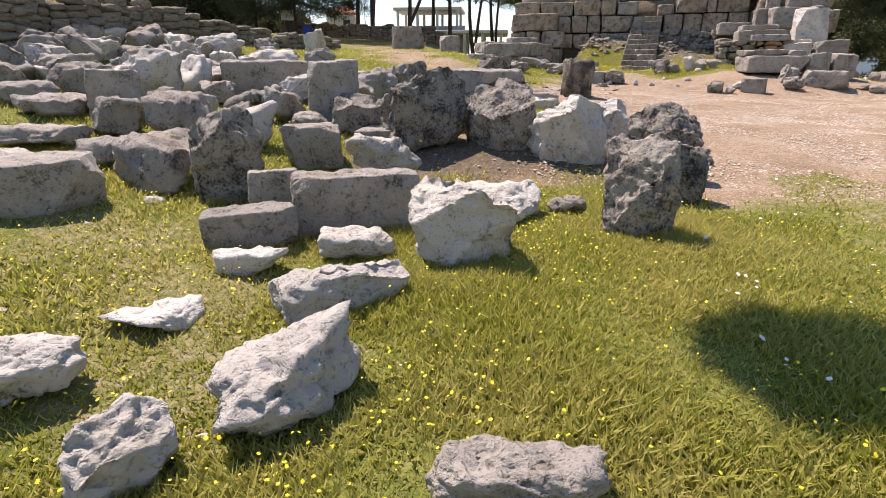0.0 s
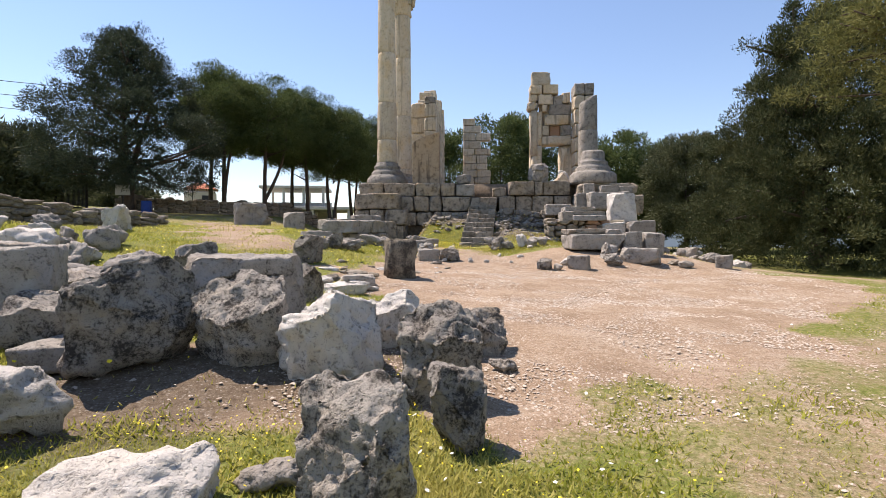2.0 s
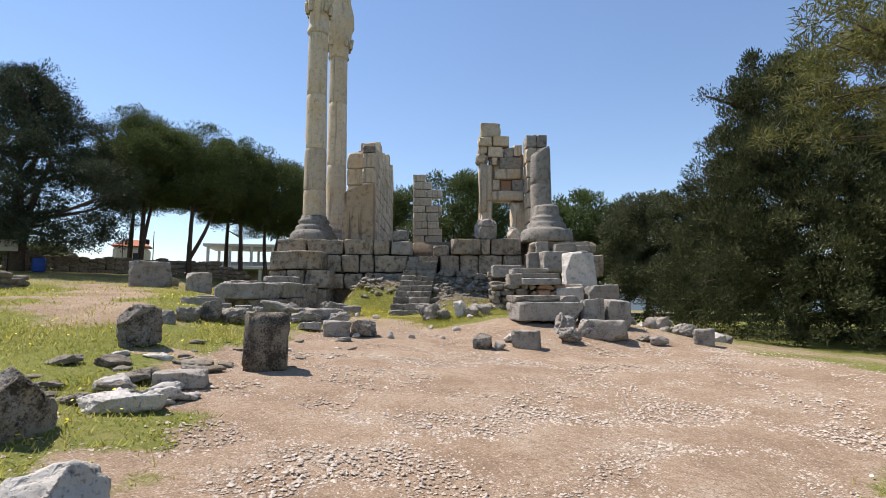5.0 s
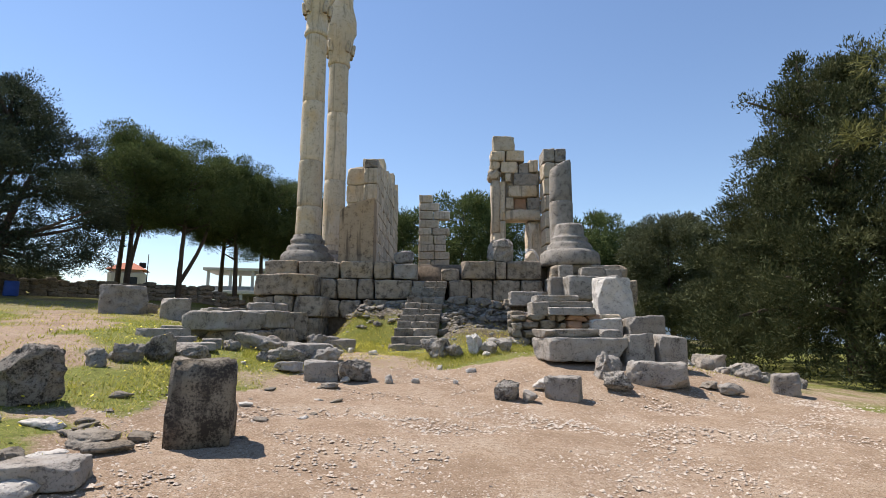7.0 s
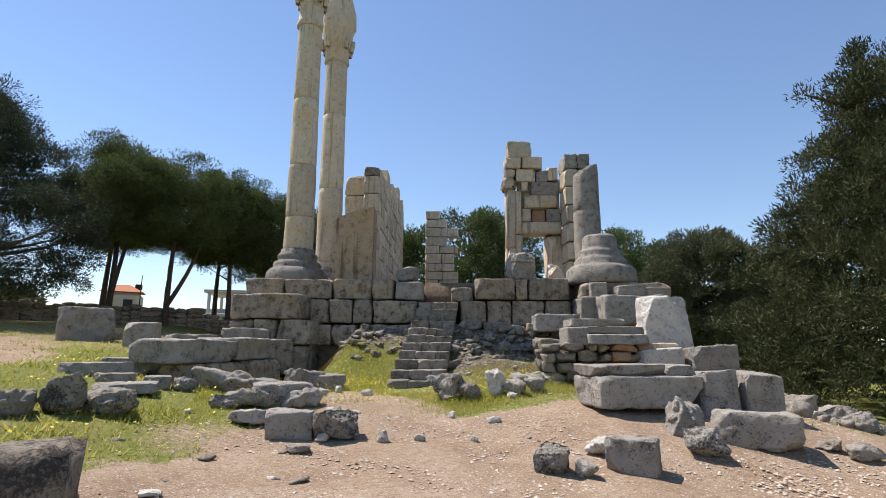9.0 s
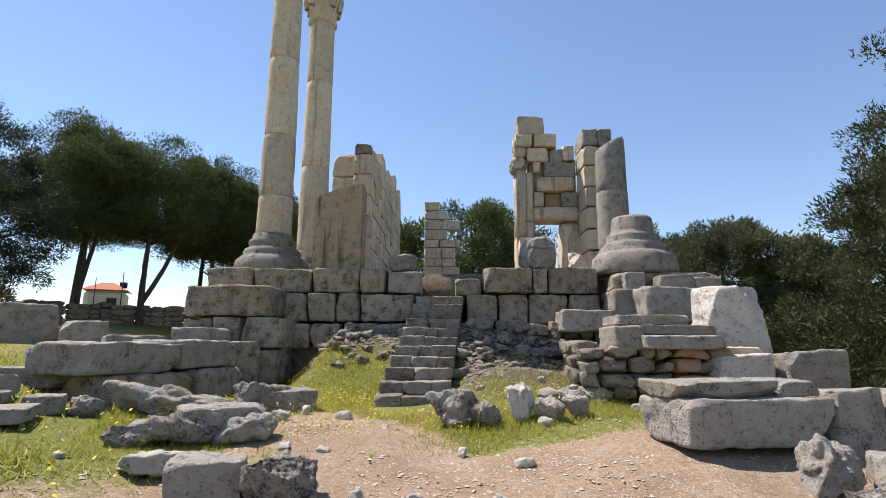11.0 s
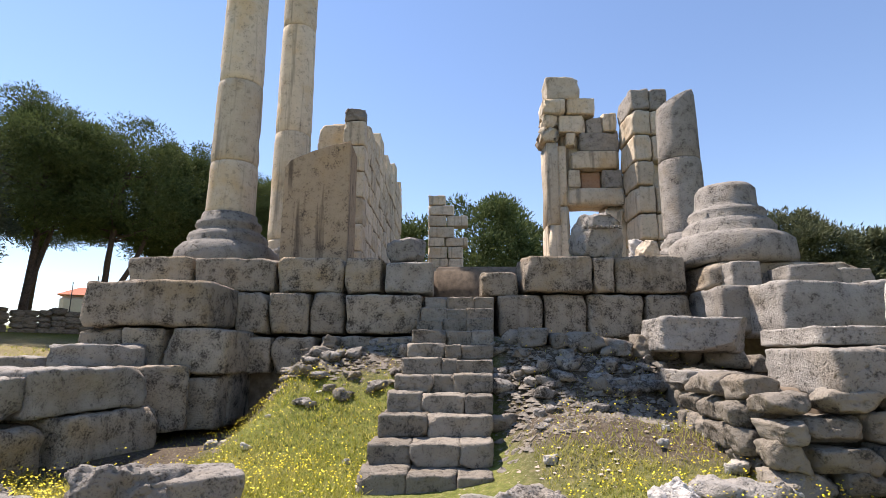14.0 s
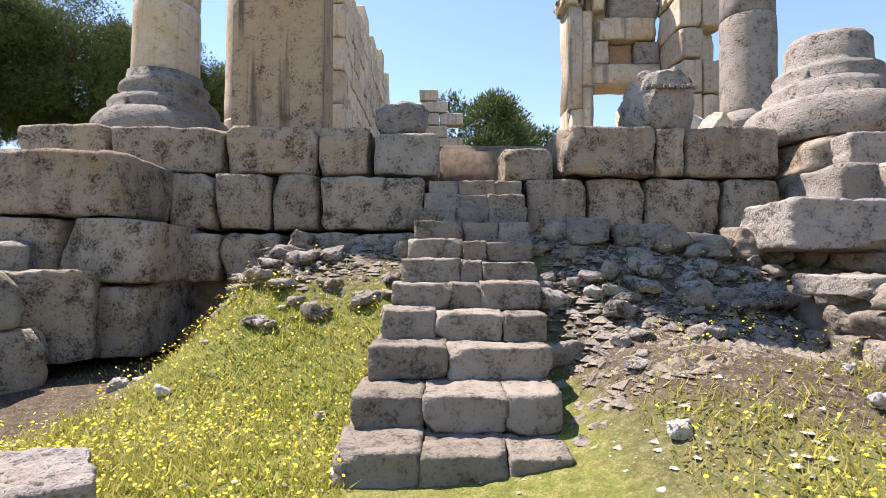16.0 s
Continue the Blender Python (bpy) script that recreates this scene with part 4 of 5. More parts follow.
boulder(1.50, 4.00, 0.62, 0.36, 0.76, -17, 514, PITTED, 1, 5, 0.06, "dark pitted upright block at the path's edge", name="stone_block")
boulder(2.22, 4.85, 0.40, 0.36, 0.53, -29, 515, PITTED, 1, 5, 0.06, "dark pitted block leaning behind another", name="stone_block")
boulder(1.46, 6.30, 0.98, 0.89, 0.74, 17, 516, WHITE, 1, 5, 0.06, "large faceted white boulder beside the path", name="stone_block")
boulder(2.28, 5.68, 0.70, 0.49, 0.79, -4, 517, PITTED, 1, 5, 0.06, "dark eroded rugged boulder beside the path", name="stone_block")
boulder(2.95, 6.86, 0.67, 0.54, 0.45, -6, 518, PITTED, 1, 5, 0.06, "dark eroded smaller boulder beside the path", name="stone_block")
boulder(0.67, 6.59, 0.87, 0.74, 0.79, 4, 519, PITTED, 1, 5, 0.06, "dark pitted block with broken top", name="stone_block")
boulder(-0.23, 6.64, 1.13, 0.91, 0.92, 21, 520, PITTED, 1, 5, 0.06, "large pitted grey block with pale top", name="stone_block")
boulder(-1.42, 5.92, 0.64, 0.51, 0.43, 7, 521, GREY, 1, 4, 0.04, "squared grey block with smooth top", name="stone_block")
boulder(-0.58, 5.54, 0.88, 0.55, 0.48, 9, 522, WHITE, 0, 4, 0.07, "low faceted grey boulder", name="boulder")
boulder(-0.57, 6.72, 0.91, 0.78, 0.21, -2, 523, GREY, 1, 4, 0.04, "flat grey slab in the grass", name="stone_block")
boulder(-1.12, 7.23, 0.82, 0.70, 0.53, 9, 524, PITTED, 1, 4, 0.06, "pitted grey block lying in the turf", name="stone_block")
boulder(-1.48, 7.58, 0.67, 0.57, 0.87, 4, 525, GREY, 1, 5, 0.04, "squared grey block with chipped face", name="stone_block")
boulder(-3.15, 10.00, 1.47, 0.88, 0.60, 17, 526, GREY, 1, 5, 0.04, "long smooth grey block", name="stone_block")
boulder(-2.11, 7.50, 0.64, 0.54, 0.48, 28, 527, GREY, 0, 4, 0.07, "triangular grey boulder lying in the turf", name="boulder")
boulder(0.55, 7.90, 1.29, 0.78, 0.80, 19, 528, GREY, 1, 5, 0.04, "broad grey block behind larger stones", name="stone_block")
boulder(-3.12, 4.08, 0.85, 0.68, 0.38, 43, 529, GREY, 1, 5, 0.04, "heavy grey squared block in the grass", name="stone_block")
boulder(-2.90, 5.58, 0.54, 0.46, 0.29, 25, 530, GREY, 0, 4, 0.07, "faceted grey boulder lying in the turf", name="boulder")
boulder(-3.93, 6.70, 0.61, 0.36, 0.61, 36, 531, GREY, 1, 4, 0.04, "grey slab leaning on rubble", name="stone_block")
boulder(-4.95, 10.43, 0.97, 0.77, 0.41, 23, 532, GREY, 1, 4, 0.04, "flat grey slab lying on boulders", name="stone_block")
boulder(0.22, 1.42, 0.63, 0.34, 0.19, 0, 533, GREY, 0, 5, 0.07, "smooth grey boulder at the camera's feet", name="boulder")
boulder(-2.42, 4.36, 0.21, 0.18, 0.06, 25, 534, WHITE, 0, 3, 0.07, "small flat white stone", name="boulder")
boulder(-5.35, 7.19, 0.78, 0.66, 0.26, 44, 535, GREY, 0, 4, 0.07, "grey boulder in the tumbled stone field", name="boulder")
boulder(-4.61, 6.77, 1.02, 0.87, 0.25, 29, 536, GREY, 0, 4, 0.07, "grey boulder in the tumbled stone field", name="boulder")
boulder(-5.41, 8.37, 0.58, 0.49, 0.43, 40, 537, GREY, 0, 4, 0.07, "grey boulder in the tumbled stone field", name="boulder")
boulder(-4.22, 5.75, 0.97, 0.82, 0.23, 30, 538, GREY, 0, 4, 0.07, "low grey boulder in the tumbled stone field", name="boulder")
boulder(-3.77, 7.50, 0.56, 0.48, 0.31, 33, 539, GREY, 0, 4, 0.07, "grey boulder in the tumbled stone field", name="boulder")
boulder(-6.95, 12.89, 1.06, 0.90, 0.30, 21, 540, GREY, 0, 4, 0.07, "grey boulder in the tumbled stone field", name="boulder")
boulder(-6.72, 8.51, 0.99, 0.84, 0.40, 43, 541, GREY, 0, 4, 0.07, "grey boulder in the tumbled stone field", name="boulder")
boulder(-2.97, 8.09, 0.72, 0.61, 0.29, 12, 542, GREY, 0, 4, 0.07, "grey boulder in the tumbled stone field", name="boulder")
boulder(1.22, 9.46, 0.57, 0.48, 0.53, 12, 543, PITTED, 1, 5, 0.06, "squat tapering grey drum in the turf", name="stone_block")
boulder(1.14, 13.74, 0.68, 0.55, 0.65, 15, 544, PITTED, 1, 5, 0.06, "upright dark block in the turf", name="stone_block")
boulder(-1.19, 13.09, 0.42, 0.36, 0.40, 24, 545, PITTED, 1, 4, 0.06, "small dark block lying in the turf", name="stone_block")
boulder(1.18, 15.65, 0.35, 0.30, 0.28, -3, 546, GREY, 0, 4, 0.07, "small grey stone lying in the turf", name="boulder")
boulder(7.22, 14.80, 0.43, 0.37, 0.33, -26, 547, PITTED, 1, 5, 0.06, "small squat block on the path's edge", name="stone_block")
boulder(7.53, 14.57, 0.30, 0.25, 0.19, -41, 548, GREY, 0, 4, 0.07, "small grey stone on the path's edge", name="boulder")
boulder(8.04, 15.08, 0.49, 0.42, 0.21, -31, 549, WHITE, 0, 4, 0.07, "pale rounded stone on the path's edge", name="boulder")
boulder(8.08, 14.54, 0.57, 0.34, 0.38, -42, 550, GREY, 1, 5, 0.04, "low grey block on the path's edge", name="stone_block")
boulder(9.42, 15.34, 0.62, 0.53, 0.48, -39, 551, GREY, 0, 5, 0.07, "rounded grey boulder before the blocks", name="boulder")
boulder(9.22, 14.72, 0.55, 0.47, 0.33, -29, 552, PITTED, 0, 5, 0.07, "dark rugged boulder before the blocks", name="boulder")
boulder(10.20, 14.96, 1.04, 0.62, 0.42, -46, 553, GREY, 1, 5, 0.04, "long grey block on the gravel", name="stone_block")
boulder(11.03, 14.68, 0.35, 0.30, 0.13, -39, 554, GREY, 0, 4, 0.07, "low grey stone on the gravel", name="boulder")
boulder(11.19, 14.33, 0.45, 0.39, 0.22, -55, 555, GREY, 0, 4, 0.07, "low grey stone on the gravel", name="boulder")
boulder(12.43, 14.35, 0.45, 0.38, 0.39, -43, 556, GREY, 1, 4, 0.04, "small squared block at the clearing's edge", name="stone_block")
boulder(-1.74, 28.50, 1.57, 0.79, 1.03, 16, 557, GREY, 1, 5, 0.04, "fallen column drum lying on its side", name="stone_block")
boulder(-1.37, 30.13, 0.95, 0.81, 0.52, 24, 558, GREY, 0, 4, 0.07, "grey stone beside a fallen drum", name="boulder")
boulder(0.30, 26.56, 0.96, 0.82, 0.75, 11, 559, GREY, 1, 4, 0.04, "grey squared block in the turf", name="stone_block")
boulder(1.33, 19.48, 1.10, 0.44, 0.24, 21, 560, GREY, 1, 4, 0.04, "long flat grey slab", name="stone_block")
boulder(1.54, 20.92, 1.27, 0.51, 0.29, 11, 561, GREY, 1, 4, 0.04, "long flat grey slab", name="stone_block")
boulder(1.74, 18.98, 0.57, 0.48, 0.17, 19, 562, GREY, 1, 4, 0.04, "low grey slab lying in the turf", name="stone_block")
boulder(1.78, 16.79, 0.59, 0.50, 0.47, 13, 563, PITTED, 0, 5, 0.07, "dark rounded boulder in the turf", name="boulder")
boulder(2.20, 17.00, 0.75, 0.64, 0.34, 22, 564, PITTED, 0, 5, 0.07, "dark broad boulder in the turf", name="boulder")
boulder(2.05, 18.39, 0.89, 0.76, 0.14, 10, 565, GREY, 1, 4, 0.04, "flat slab behind boulders", name="stone_block")
boulder(3.90, 17.22, 0.60, 0.51, 0.21, 8, 566, WHITE, 0, 4, 0.07, "low white stone lying in the turf", name="boulder")
boulder(4.45, 16.63, 0.60, 0.51, 0.33, -5, 567, GREY, 1, 5, 0.04, "grey squared stone lying in the turf", name="stone_block")
boulder(5.01, 16.41, 0.64, 0.54, 0.39, -3, 568, PITTED, 1, 5, 0.06, "brownish cubic boulder at the path's edge", name="stone_block")
boulder(4.61, 18.15, 0.65, 0.55, 0.28, -11, 569, GREY, 0, 4, 0.07, "tilted grey stone lying in the turf", name="boulder")
boulder(1.39, 16.43, 0.62, 0.53, 0.28, 25, 570, GREY, 0, 5, 0.07, "grey boulder in the turf", name="boulder")
boulder(2.33, 19.12, 0.41, 0.35, 0.21, 6, 571, GREY, 1, 4, 0.04, "grey block among slabs", name="stone_block")
boulder(2.73, 19.21, 0.48, 0.41, 0.23, 11, 572, GREY, 0, 4, 0.07, "grey stone among slabs", name="boulder")
boulder(4.54, 15.90, 0.35, 0.30, 0.10, -12, 573, GREY, 0, 4, 0.07, "small grey stone on the gravel", name="boulder")
boulder(2.08, 7.19, 0.74, 0.59, 0.56, 4, 574, WHITE, 1, 5, 0.06, "pale flat-topped block behind a dark boulder", name="stone_block")
boulder(-0.64, 11.20, 0.76, 0.53, 0.74, 12, 575, PITTED, 1, 4, 0.06, "low dark block in the turf", name="stone_block")
boulder(3.02, 6.24, 0.28, 0.22, 0.12, -11, 576, PITTED, 0, 4, 0.07, "small dark stone in the shade", name="boulder")
boulder(1.74, 10.42, 0.83, 0.50, 0.21, 12, 577, WHITE, 1, 4, 0.06, "flat pale slab beside a drum", name="stone_block")
boulder(2.08, 11.49, 0.59, 0.41, 0.18, 1, 578, GREY, 1, 4, 0.04, "flat grey slab in the turf", name="stone_block")
boulder(5.03, 19.93, 0.79, 0.55, 0.32, 13, 579, GREY, 1, 5, 0.04, "flat dark-sided slab in the flowers", name="stone_block")
boulder(3.60, 20.30, 0.44, 0.35, 0.21, 18, 580, GREY, 0, 4, 0.07, "grey stone in the flowers", name="boulder")
boulder(4.77, 19.83, 1.02, 0.56, 0.48, 19, 581, GREY, 0, 5, 0.07, "pointed rugged grey boulder in the flowers", name="boulder")
boulder(3.56, 19.71, 1.66, 0.83, 0.48, 11, 582, GREY, 0, 5, 0.07, "long pointed grey boulder before the wing wall", name="boulder")
boulder(4.33, 18.37, 0.96, 0.67, 0.35, 15, 583, GREY, 1, 5, 0.04, "flat grey slab with a broken edge", name="stone_block")
boulder(3.79, 18.17, 1.16, 0.81, 0.28, 11, 584, PITTED, 0, 5, 0.07, "broad dark boulder in the flowers", name="boulder")
boulder(7.10, 18.55, 0.77, 0.62, 0.48, -11, 585, PITTED, 0, 5, 0.07, "brown-grey boulder at the foot of the stair", name="boulder")
boulder(7.43, 18.19, 0.47, 0.38, 0.33, -29, 586, GREY, 0, 5, 0.07, "pointed grey stone at the foot of the stair", name="boulder")
boulder(7.86, 18.08, 0.38, 0.27, 0.47, -22, 587, WHITE, 0, 5, 0.07, "white stone at the foot of the stair", name="boulder")
boulder(8.13, 17.84, 0.47, 0.37, 0.30, -39, 588, GREY, 0, 5, 0.07, "rounded grey stone at the foot of the stair", name="boulder")
boulder(8.45, 17.75, 0.39, 0.31, 0.25, -30, 589, GREY, 0, 5, 0.07, "grey stone at the foot of the stair", name="boulder")
boulder(8.63, 18.43, 0.75, 0.45, 0.20, -41, 590, GREY, 0, 4, 0.07, "low grey stone behind a row of stones", name="boulder")

# heaps of small broken stones
def heap(name, n, spots, lo, hi, mat, label, seed, squash=1.0, other=WHITE, gap=0.0):
    r = random.Random(seed)
    for i in range(n):
        x0, y0, x1, y1 = spots[i % len(spots)]
        x, y = r.uniform(x0, x1), r.uniform(y0, y1)
        s = r.uniform(lo, hi)
        if gap and any(math.hypot(x - a, y - c) < gap * (q + s * 0.6) for a, c, q in LYING):
            continue
        boulder(x, y, s * r.uniform(0.9, 1.5), s * r.uniform(0.7, 1.1), s * r.uniform(0.45, 0.85) * squash, r.uniform(0, 180), seed * 1000 + i, mat if r.random() < 0.7 else other, 1.0 if r.random() < 0.35 else 0.0, 4 if s > 0.35 else 3, 0.07, label, tilt=(r.uniform(-10, 10), r.uniform(-10, 10)), name=name, group=label)


heap("rubble_boulder", 46, [(-9.3, 10.5, -4.5, 14.5), (-8.6, 9.0, -4.0, 12.5), (-7.0, 13.5, -3.5, 17.5), (-8.5, 8.5, -5, 11)], 0.4, 0.95, GREY, "grey broken boulder in the tumbled stone field", 21)
heap("rubble_boulder", 420, [(-6.5, 7.0, -1.2, 11.5), (-8.5, 9.0, -2.5, 15.0), (-5.0, 4.6, -2.2, 7.5)], 0.45, 0.95, GREY, "grey broken boulder packed into the stone field", 27, 1.0, WHITE, 0.8)
heap("rubble_boulder", 34, [(12.2, 15.6, 14.8, 18.5), (12.8, 17.5, 15.5, 21.5)], 0.22, 0.6, GREY, "grey rubble stone heaped beside the temple", 22)
heap("flat_stone", 24, [(0.0, 10.2, 2.3, 12.6), (0.3, 10.6, 2.5, 13.0)], 0.2, 0.5, RUBBLE, "flat pale stone half sunk in the turf", 23, 0.4)
heap("bank_stone", 150, [(7.9, 20.3, 10.2, 22.4), (8.2, 20.8, 10.2, 22.4), (5.6, 22.2, 7.4, 23.8)], 0.08, 0.30, PITTED, "small rubble stone in the bank below the podium", 24, 0.8, RUBBLE)
heap("flat_stone", 26, [(2.3, 13.4, 4.8, 16.0), (1.8, 12.6, 3.4, 14.4)], 0.08, 0.22, RUBBLE, "small flat stone beside the path", 26, 0.45)
heap("loose_stone", 40, [(4.0, 19.0, 6.5, 22.5), (7.8, 17.5, 10.5, 20.0), (3.0, 16.0, 8.0, 18.0)], 0.07, 0.2, WHITE, "small pale stone lying on the ground", 25)

# ledge of flat stones under the podium's right front
ledge = empty("bank_ledge", TEMPLE, "ragged course of half-buried stones in the bank", "wall", kind="structure")
r4 = random.Random(12)
u = 0.75
while u < 4.0:
    w = r4.uniform(0.25, 0.6)
    SEED[0] += 1
    vs, fs = rock_shape(w * 1.1, 0.5, r4.uniform(0.18, 0.36), SEED[0], 4, 1.0, 0.06, False)
    P = TEMPLE @ Vector((u + w / 2, 2.75, 0))
    build("ledge_stone", vs, fs, RUBBLE, ledge, smooth=True, m=pose(u + w / 2, 2.75 + r4.uniform(-0.1, 0.1), zg(P.x, P.y) - 0.08, 0, 0, r4.uniform(-8, 8)))
    u += w


# ---- dry-stone walls
def dry_wall(name, ax, ay, bx, by, ha, hb, z_of, mat, label, seed, size=0.28, rows=None):
    ob = empty(name, pose(0, 0, 0), label, "wall", kind="structure")
    r = random.Random(seed)
    L = math.hypot(bx - ax, by - ay)
    turn = math.degrees(math.atan2(by - ay, bx - ax))
    shapes = []
    for k in range(10):
        vs, fs = rock_shape(1, 1, 1, seed * 50 + k, 3, 1.0, 0.06, False)
        me = bpy.data.meshes.new("rubble_stone")
        me.from_pydata([tuple(v) for v in vs], [], fs)
        me.materials.append(mat)
        me.shade_smooth()
        shapes.append(me)
    s = 0.0
    count = 0
    while s < L:
        w = size * r.uniform(0.7, 1.7)
        k = s / L
        x, y = ax + (bx - ax) * k, ay + (by - ay) * k
        H = (ha + (hb - ha) * k) * r.uniform(0.9, 1.1)
        z = -0.1
        while z < H:
            h = size * r.uniform(0.45, 0.8)
            o = new("rubble_stone", r.choice(shapes))
            o.parent = ob
            o.matrix_basis = pose(x + r.uniform(-0.03, 0.03), y + r.uniform(-0.03, 0.03), z_of(x, y) + z, 0, r.uniform(-4, 4), turn + r.uniform(-6, 6)) @ Matrix.Diagonal((w * 1.3, 0.5, h * 1.25, 1))
            z += h
            count += 1
        s += w
    return ob


def low_side(x, y):
    return zg(x + 0.55 * -TN[0], y + 0.55 * -TN[1])


dry_wall("terrace_wall", TE[0], TE[1], TW[0] - 0.9, TW[1] - 2.2, 0.3, 1.25, low_side, RUBBLE, "dry-stone terrace wall holding a grassy bank", 31, 0.30)
dry_wall("boundary_wall", -10.5, 38.0, 1.5, 45.5, 0.75, 0.9, zg, RUBBLE, "low grey dry-stone boundary wall under the pines", 32, 0.42)
dry_wall("garden_wall", 20.6, 15.4, 27.0, 14.4, 0.5, 0.55, zg, WHITE, "low pale stone wall beneath the cypress", 33, 0.6)


# ---- trees
def limb(a, b, r0, r1, r, bend=0.12, n=6):
    a, b = Vector(a), Vector(b)
    L = (b - a).length
    off = Vector((r.uniform(-1, 1), r.uniform(-1, 1), r.uniform(-0.5, 0.5))) * bend * L
    pts = [a.lerp(b, k / n) + off * math.sin(math.pi * k / n) for k in range(n + 1)]
    return tube(pts, [r0 + (r1 - r0) * k / n for k in range(n + 1)])


def join(pieces):
    V, Fc = [], []
    for v, f in pieces:
        o = len(V)
        V += v
        Fc += [tuple(i + o for i in q) for q in f]
    return V, Fc


def sprays(centres, radii, per, size, rs, flat=1.0, length=2.4, out=None, droop=0.0):
    """Small pointed leaf blades round the clump centres: an (n, 3, 3) array."""
    n = len(centres)
    c = np.repeat(centres, per, axis=0)
    rad = np.repeat(radii, per)
    d = rs.normal(0, 1, (n * per, 3))
    d /= np.linalg.norm(d, axis=1)[:, None]
    pos = c + d * rad[:, None] * rs.uniform(0.35, 1.0, (n * per, 1)) * np.array((1, 1, flat))
    axis = d * 0.9 + rs.normal(0, 0.55, (n * per, 3)) + np.array((0, 0, 0.25 - droop))
    if out is not None:
        axis += np.repeat(out, per, axis=0) * 0.6
    axis /= np.linalg.norm(axis, axis=1)[:, None]
    side = np.cross(axis, rs.normal(0, 1, (n * per, 3)))
    side /= np.linalg.norm(side, axis=1)[:, None] + 1e-6
    s = size * rs.uniform(0.6, 1.4, (n * per, 1))
    tri = np.stack([pos - side * s * 0.5, pos + side * s * 0.5, pos + axis * s * length], axis=1)
    return tri


def crown_points(n, rs, shape, lobes=60, lobe=0.2, tall=1.0):
    """Clump centres in lobes that stand out of a crown; shape maps a height 0..1 to a radius. lobe: a lobe's radius against the crown's."""
    heads = []
    while len(heads) < lobes:
        h = rs.uniform(0.02, 0.98)
        R = shape(h)
        if R <= 0 or rs.uniform() > R + 0.15:
            continue
        a = rs.uniform(0, 2 * math.pi)
        k = (math.sqrt(rs.uniform(0.55, 1.0)) if rs.uniform() < 0.8 else rs.uniform(0.1, 0.7)) * (0.93 + 0.25 * noise.noise((math.cos(a) * 1.5, math.sin(a) * 1.5, h * 4 + n * 0.01)))
        heads.append((math.cos(a) * R * k, math.sin(a) * R * k, h, lobe * rs.uniform(0.6, 1.25)))
    heads = np.array(heads)
    pick = heads[rs.randint(0, lobes, n)]
    d = rs.normal(0, 1, (n, 3))
    d[:, 2] = np.abs(d[:, 2]) * rs.choice((1, 1, 1, -0.45), n)
    d /= np.linalg.norm(d, axis=1)[:, None]
    d *= (pick[:, 3] * rs.uniform(0.55, 1.0, n))[:, None]
    pts = np.stack([pick[:, 0] + d[:, 0], pick[:, 1] + d[:, 1], np.clip(pick[:, 2] + d[:, 2] * tall, 0, 1.03)], axis=1)
    body = []
    while len(body) < n * 45 // 100:
        h = rs.uniform(0, 1)
        R = shape(h)
        if R > 0 and rs.uniform() < R + 0.15:
            a, k = rs.uniform(0, 2 * math.pi), math.sqrt(rs.uniform(0.15, 0.95)) * 0.84
            body.append((math.cos(a) * R * k, math.sin(a) * R * k, h))
    pts[:len(body)] = body
    return pts


def tree(name, x, y, z0, z1, z2, radius, shape, mat, seed, clumps, per, size, clump_r, label, trunk_r=0.2, lean=(0, 0), limbs=10, flat=0.8, fork=False, category="tree", group="", lobes=60, lobe=0.2, tall=1.0, lift=0.25):
    """Trunk from z0, crown between z1 and z2."""
    rs = np.random.RandomState(seed)
    r = random.Random(seed)
    ob = empty(name, pose(x, y, z0), label, category, group)
    H = z1 - z0
    top = Vector((lean[0], lean[1], z2 - z0 - (z2 - z1) * 0.15))
    base = [limb((0, 0, -0.3), top, trunk_r, trunk_r * 0.25, r, 0.05, 8)]
    if fork:
        base.append(limb((0.02, 0, H * 0.25), (lean[0] + 1.1, lean[1] + 0.3, H + (z2 - z1) * 0.5), trunk_r * 0.7, trunk_r * 0.3, r, 0.1, 7))
    V, Fc = join(base)
    build("trunk", V, Fc, BARK, ob, smooth=True)
    pts = crown_points(clumps, rs, shape, lobes, lobe, tall * radius / (z2 - z1))
    cen = np.stack([pts[:, 0] * radius + lean[0], pts[:, 1] * radius + lean[1], H + pts[:, 2] * (z2 - z1)], axis=1)
    pieces = []
    for i in rs.choice(len(cen), min(limbs, len(cen)), replace=False):
        e = Vector(cen[i])
        f = min(0.95, max(0.25, (e.z - 0.35 * math.hypot(e.x, e.y)) / (top.z + 0.01)))
        pieces.append(limb(top * f, e, trunk_r * 0.32, trunk_r * 0.08, r, 0.12, 5))
    V, Fc = join(pieces)
    build("branchwork", V, Fc, BARK, ob, smooth=True)
    out = np.stack([pts[:, 0], pts[:, 1], pts[:, 2] - 0.4], axis=1)
    tris = sprays(cen, clump_r * rs.uniform(0.6, 1.35, len(cen)), per, size, rs, flat, 2.7, out, 0.25 - lift)
    crown = soup("crown", tris, mat, ob)
    return ob


def dome(h):
    return math.sqrt(max(0, 1 - (1.6 * h - 0.6) ** 2)) if h > 0.06 else 0.55


def broad(h):
    return min(1, 0.75 + h) * (1 - h ** 1.5) ** 0.8


def cone(h):
    return (1 - h) ** 0.66 * (0.93 + 0.07 * math.sin(h * 40)) + 0.03


